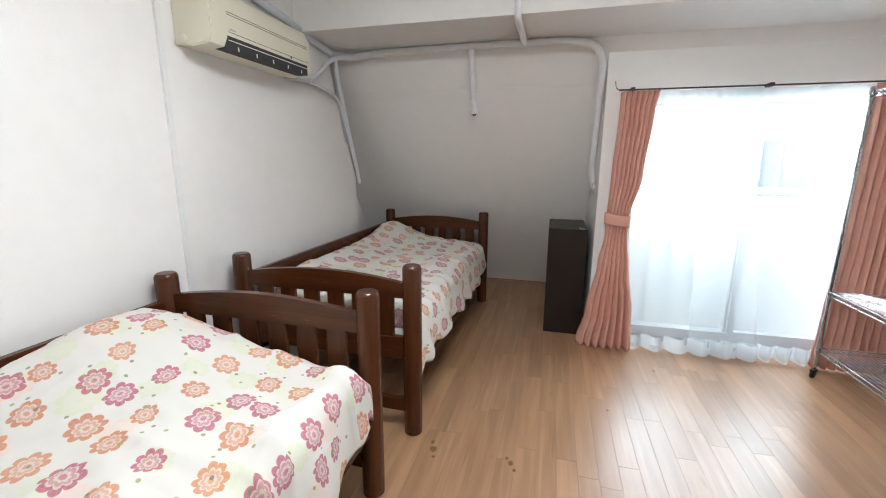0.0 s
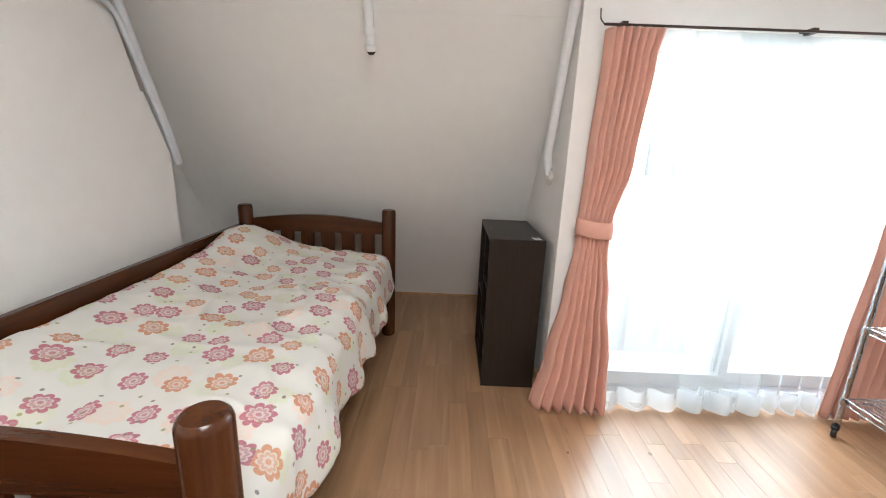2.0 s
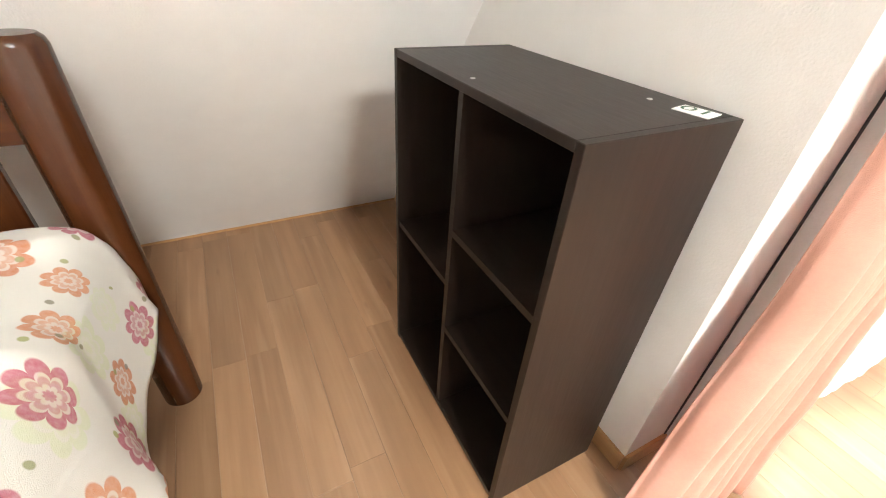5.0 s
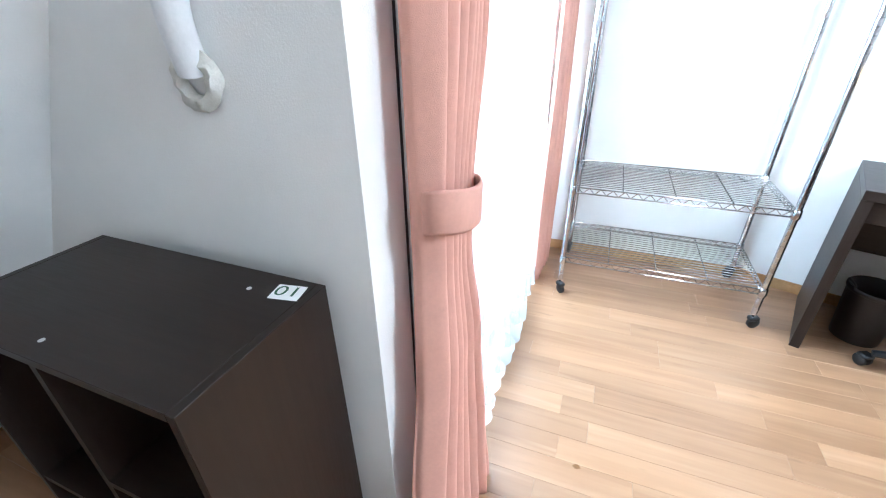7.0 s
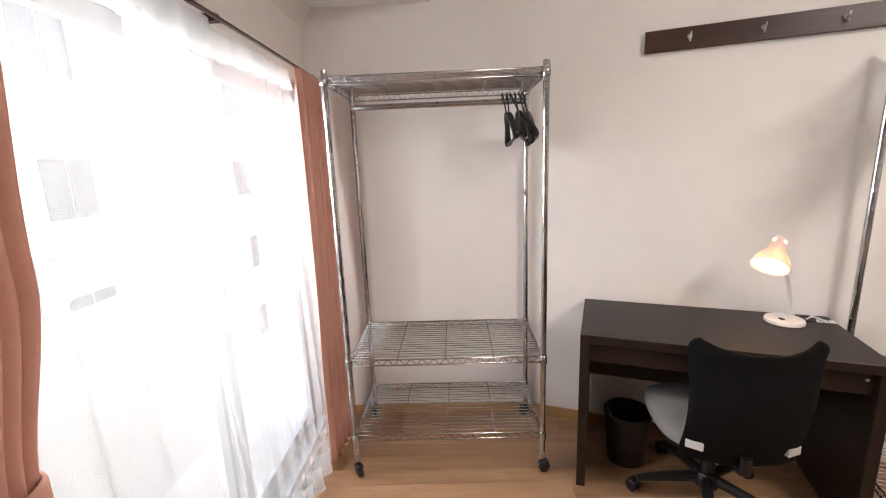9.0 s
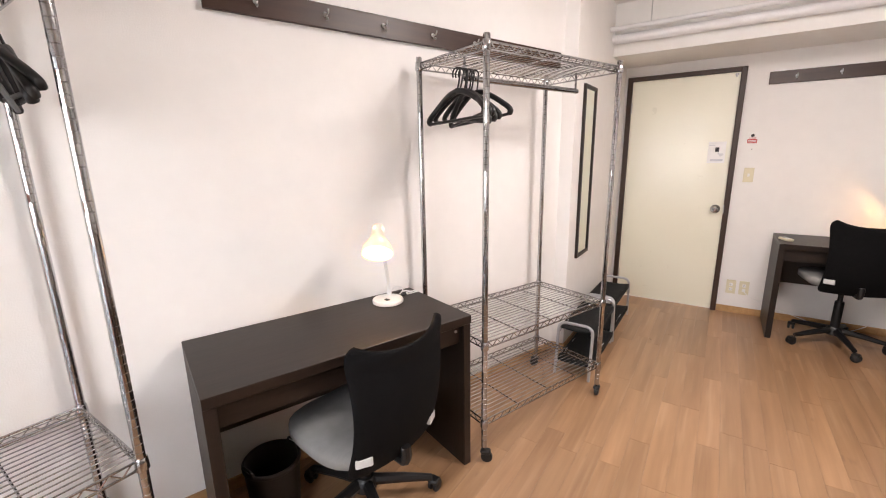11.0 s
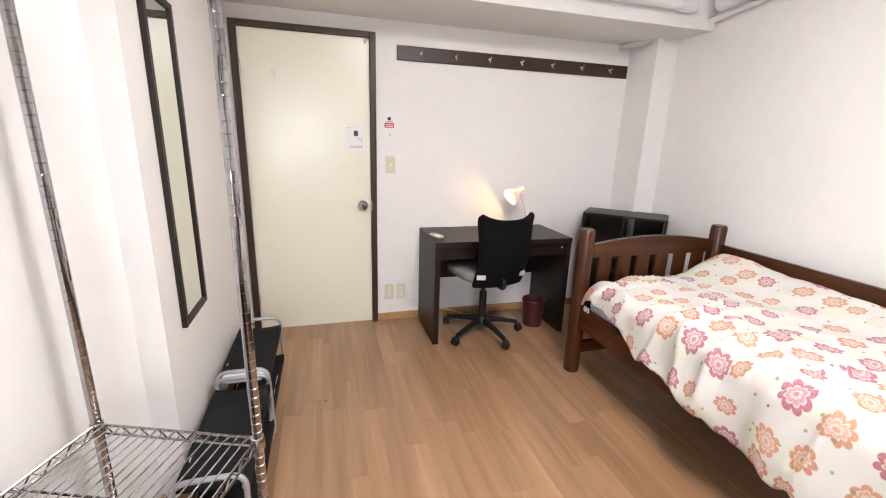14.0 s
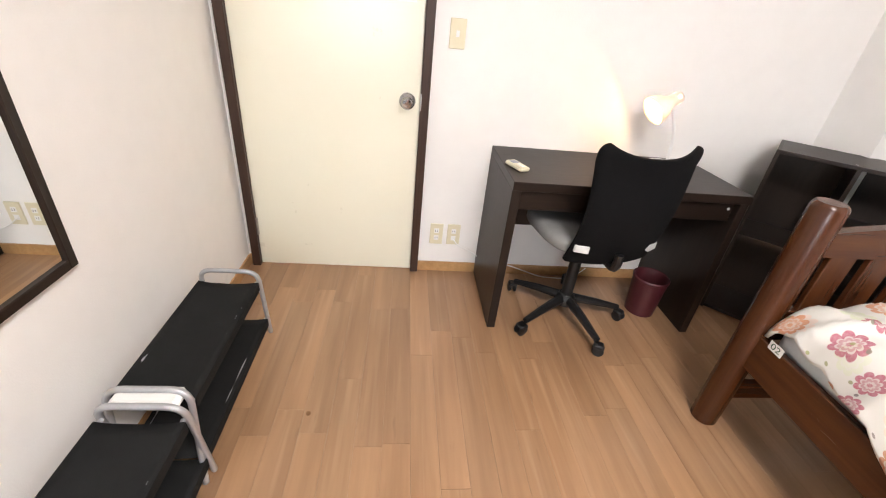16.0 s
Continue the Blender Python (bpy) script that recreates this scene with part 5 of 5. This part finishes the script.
# ---------------------------------------------------------------- air conditioner
def make_aircon():
    y0, y1, zb, zt = 3.27, 4.045, 1.845, 2.115
    e = thing("air_conditioner", pose(0, 0, 0), "old cream wall air conditioner above the beds", "air conditioner")
    prof = [(XL, zb + 0.01), (XL + 0.10, zb), (XL + 0.185, zb + 0.012), (XL + 0.205, zb + 0.05), (XL + 0.200, zt - 0.07), (XL + 0.17, zt - 0.02), (XL + 0.13, zt), (XL, zt)]
    bm = bmesh.new()
    extrude_poly(bm, [(x, y0, z) for x, z in prof], (0, y1 - y0, 0))
    bmesh.ops.bevel(bm, geom=[ed for ed in bm.edges if abs(ed.verts[0].co.y - ed.verts[1].co.y) < 1e-4], offset=0.006, segments=2, affect="EDGES")
    body = part("casing", bm, ACCREAM, e, smooth=30)
    part("air_outlet", boxes((XL + 0.135, XL + 0.2065, y0 + 0.09, y1 - 0.045, zb + 0.0035, zb + 0.058)), INK, body, "dark air outlet")
    for z, x in ((zb + 0.024, XL + 0.1985), (zb + 0.040, XL + 0.2045)):
        part("louvre", boxes((x - 0.012, x + 0.0035, y0 + 0.095, y1 - 0.05, z - 0.002, z + 0.002)), ACCREAM, body)
    for i in range(5):
        yy = y0 + 0.09 + (i + 0.5) * (y1 - y0 - 0.135) / 5
        part("fin", boxes((XL + 0.165, XL + 0.208, yy - 0.004, yy + 0.004, zb + 0.004, zb + 0.022)), ACCREAM, body)
    for z in (zb + 0.075, zb + 0.150, zb + 0.160):
        part("groove", boxes((XL + 0.2005, XL + 0.2062 - (z - zb) * 0.025, y0 + 0.10, y1 - 0.03, z, z + 0.0025)), FRAMEBROWN, body)
    bm = bmesh.new()
    lathe(bm, [(0.006, 0), (0.006, 0.003)], 10, Matrix.Translation((XL + 0.2035, y1 - 0.20, zb + 0.07)) @ pose(0, 0, 0, 0, 90))
    part("indicator", bm, INK, body)
    part("badge", boxes((XL + 0.2035, XL + 0.2055, y0 + 0.11, y0 + 0.15, zb + 0.085, zb + 0.092)), SILVER, body)
    bm = bmesh.new()
    lathe(bm, [(0.022, 0), (0.020, 0.006), (0.012, 0.008)], 14, Matrix.Translation((XL + 0.05, y0, zb + 0.03)) @ pose(0, 0, 0, 90))
    part("side_cap", bm, ACCREAM, body)
    return e


make_aircon()


# ---------------------------------------------------------------- ceiling light (assumed)
# never in view: an assumed fitting of invented form, added to light the room
def make_assumed_light(x, y):
    e = thing("ceiling_light", pose(x, y, CEILZ), "assumed round ceiling light, lit, added out of view", "ceiling light")
    bm = bmesh.new()
    lathe(bm, [(0.35, 0), (0.35, -0.02), (0.335, -0.03), (0.33, -0.02), (0.33, -0.001)], 48, caps=False)
    part("rim", bm, WHITEP, e, smooth=40)
    bm = bmesh.new()
    lathe(bm, [(0.33, -0.02), (0.328, -0.075), (0.29, -0.105), (0.20, -0.12), (0.0005, -0.125)], 48, caps=False)
    part("diffuser", bm, DIFFUSER, e, "glowing diffuser of the assumed ceiling light", 60)


DIFFUSER = glow("lit_diffuser", (1.0, 0.97, 0.935), 3.9)
make_assumed_light(1.80, 2.40)


# ---------------------------------------------------------------- pipes
def make_pipe(pts, r, mtl, label, bend=0.06, ends=(), clips=()):
    e = thing("pipe", pose(0, 0, 0), label, "pipe")
    bm = bmesh.new()
    tube(bm, rounded(pts, bend, 7), r, 12)
    part("tube", bm, mtl, e, smooth=60)
    for p, d, rr, ll in ends:
        bm = bmesh.new()
        m = Matrix.Translation(p) @ Vector(d).to_track_quat("Z", "Y").to_matrix().to_4x4()
        lathe(bm, [(rr, -ll / 2), (rr * 1.06, -ll / 2 + 0.003), (rr * 1.06, ll / 2 - 0.003), (rr, ll / 2)], 16, m)
        part("fitting", bm, mtl, e, smooth=40)
    for a, b in clips:
        bm = bmesh.new()
        tube(bm, [a, b], 0.004, 6)
        part("bracket", bm, STEEL, e)
    return e


make_pipe([(0.26, 4.62, 2.115), (0.36, 4.70, 2.105), (0.55, 4.70, 2.125), (1.28, 4.692, 2.128), (1.92, 4.69, 2.128), (2.11, 4.72, 2.10), (2.165, 4.80, 2.0), (2.165, 4.93, 1.68), (2.165, 5.02, 1.42), (2.165, 5.085, 1.26), (2.19, 5.10, 1.17)],
          0.0235, PIPEW, "white painted pipe along the top of the sloping wall", 0.09,
          ends=(((0.62, 4.70, 2.126), (1, 0, 0), 0.023, 0.05), ((1.28, 4.692, 2.128), (1, 0, 0), 0.024, 0.06), ((1.645, 4.691, 2.128), (1, 0, 0), 0.024, 0.06)),
          clips=(((0.60, 4.70, 2.12), (0.60, 4.74, 2.155)), ((1.60, 4.69, 2.12), (1.60, 4.74, 2.155))))
make_pipe([(1.28, 4.692, 2.128), (1.279, 4.71, 2.06), (1.275, 4.862, 1.725)], 0.0205, PIPEW, "short white pipe hanging down before the sloping wall", 0.02,
          ends=(((1.2755, 4.835, 1.78), (0, 0.41, -0.91), 0.0235, 0.03), ((1.2748, 4.866, 1.716), (0, 0.41, -0.91), 0.027, 0.026)))
bm = bmesh.new()
lathe(bm, [(0.010, -0.016), (0.019, -0.012), (0.021, 0.0), (0.012, 0.012)], 14, Matrix.Translation((1.2744, 4.873, 1.700)) @ Vector((0, 0.41, -0.91)).to_track_quat("Z", "Y").to_matrix().to_4x4())
cap = part("pipe_nozzle", bm, BLACK)
tagged(cap, "dark metal sprinkler nozzle at the pipe's end", "nozzle")
make_pipe([(1.645, 4.691, 2.128), (1.642, 4.60, 2.128), (1.640, 4.17, 2.135), (1.638, 4.165, 2.30)], 0.0205, PIPEW, "white pipe crossing under the ceiling beam", 0.05)
make_pipe([(0.245, 4.60, 2.12), (0.25, 4.30, 2.15), (0.25, 4.05, 2.19), (0.25, 3.70, 2.23), (0.25, 3.2, 2.26)], 0.024, TAPE, "wrapped pipe above the air conditioner", 0.08)
make_pipe([(0.42, 4.70, 2.115), (0.33, 4.66, 2.11), (0.27, 4.52, 2.05), (0.255, 4.40, 1.94), (0.25, 4.28, 1.875)], 0.017, TAPE, "wrapped pipe dropping to the air conditioner", 0.06)
make_pipe([(0.245, 4.02, 1.85), (0.24, 4.30, 1.87), (0.235, 4.60, 1.845), (0.225, 4.74, 1.80), (0.215, 4.84, 1.62), (0.205, 5.0, 1.30), (0.20, 5.06, 1.15)], 0.0125, TAPE, "slim white drain hose along the panel's edge", 0.07)
make_pipe([(0.26, 4.63, 2.11), (0.245, 4.67, 2.02), (0.235, 4.75, 1.83), (0.215, 4.88, 1.58), (0.20, 5.02, 1.32), (0.195, 5.085, 1.15)], 0.019, TAPE, "wrapped pipe running down the panel's edge", 0.05)
bm = lathe(bmesh.new(), [(0.030, 0.0), (0.047, 0.003), (0.050, 0.010), (0.042, 0.019), (0.030, 0.021), (0.024, 0.014), (0.023, 0.002)], 36, Matrix.Translation((XA, 5.10, 1.16)) @ pose(0, 0, 0, 0, -90), caps=False)
for v in bm.verts:
    v.co += Vector((-0.6, v.co.y - 5.10, v.co.z - 1.16)).normalized() * 0.009 * noise.noise(v.co * 60)
flange = part("pipe_collar", bm, PUTTY, None, smooth=60)
tagged(flange, "rough putty collar round the pipe's wall hole", "pipe collar")
make_pipe([(3.165, 0.56, 2.165), (1.6, 0.56, 2.165), (0.42, 0.57, 2.165)], 0.034, PIPEW, "thick white pipe under the ceiling along the door wall", 0.1,
          ends=(((1.55, 0.56, 2.165), (1, 0, 0), 0.040, 0.10), ((0.5, 0.57, 2.165), (1, 0, 0), 0.040, 0.10)))
make_pipe([(3.165, 0.66, 2.215), (2.0, 0.66, 2.215), (1.66, 0.67, 2.215), (1.50, 0.90, 2.235), (1.40, 1.3, 2.24)], 0.0165, PIPEW, "slim white pipe under the ceiling", 0.07,
          clips=(((2.06, 0.66, 2.215), (2.06, 0.66, 2.42)), ((2.9, 0.66, 2.215), (2.9, 0.66, 2.42))))
make_pipe([(0.30, 0.62, 2.18), (0.285, 0.9, 2.20), (0.28, 1.6, 2.23), (0.28, 3.0, 2.26)], 0.045, PIPEW, "thick white pipe along the bed wall", 0.1)
make_pipe([(0.47, YD, 2.035), (0.46, 0.10, 2.035), (0.30, 0.28, 2.06), (0.25, 0.45, 2.10), (0.245, 0.8, 2.14), (0.24, 1.5, 2.19)], 0.017, PIPEW, "white hose leaving the wall above the pillar", 0.09)

# ---------------------------------------------------------------- stains on the floor
for x, y, r in ((1.40, 3.31, 0.022), (1.385, 3.36, 0.013), (1.415, 3.26, 0.010), (1.77, 3.31, 0.016), (1.79, 3.27, 0.011), (1.75, 3.34, 0.010), (2.247, 3.863, 0.010), (2.598, 4.413, 0.012), (2.68, 0.905, 0.010), (2.227, 4.40, 0.008)):
    bm = bmesh.new()
    vs = [bm.verts.new((x + r * (0.75 + 0.4 * noise.noise((x * 9, y * 9, i))) * math.cos(2 * math.pi * i / 14), y + 1.3 * r * (0.75 + 0.4 * noise.noise((i, x * 7, y))) * math.sin(2 * math.pi * i / 14), 0.0008)) for i in range(14)]
    bm.faces.new(vs)
    part("stain", bm, STAIN, floor, "dark dried stain")

# ---------------------------------------------------------------- floor planks
PW, PL = 0.0905, 0.70
plank_meshes = {}
rnd = random.Random(11)


def plank_mesh(length):
    key = round(length, 3)
    if key not in plank_meshes:
        bm = bmesh.new()
        w, c = PW / 2 - 0.0002, 0.0005
        l = key / 2 - 0.0002
        rings = [[(-w, -l, -0.006), (w, -l, -0.006), (w, l, -0.006), (-w, l, -0.006)], [(-w, -l, -c), (w, -l, -c), (w, l, -c), (-w, l, -c)],
                 [(-w + c, -l + c, 0), (w - c, -l + c, 0), (w - c, l - c, 0), (-w + c, l - c, 0)]]
        rows = [[bm.verts.new(p) for p in r] for r in rings]
        for a, b in zip(rows, rows[1:]):
            for i in range(4):
                bm.faces.new((a[i], a[(i + 1) % 4], b[(i + 1) % 4], b[i]))
        bm.faces.new(rows[-1])
        me = bpy.data.meshes.new("plank")
        bm.to_mesh(me)
        bm.free()
        me.materials.append(FLOOR)
        plank_meshes[key] = me
    return plank_meshes[key]


xi = 0
while -0.11 + xi * PW < 4.10:
    cx = -0.11 + (xi + 0.5) * PW
    y_end = 6.36 if cx < XA + 0.03 else 4.88
    y = -0.06 - round(rnd.uniform(0.0, PL), 2)
    while y < y_end:
        a, b = max(y, -0.06), min(y + PL, y_end)
        if b - a > 0.02:
            ob = new("plank", plank_mesh(b - a))
            ob.parent = floor
            ob.location = (cx, (a + b) / 2, 0)
        y += PL
    xi += 1
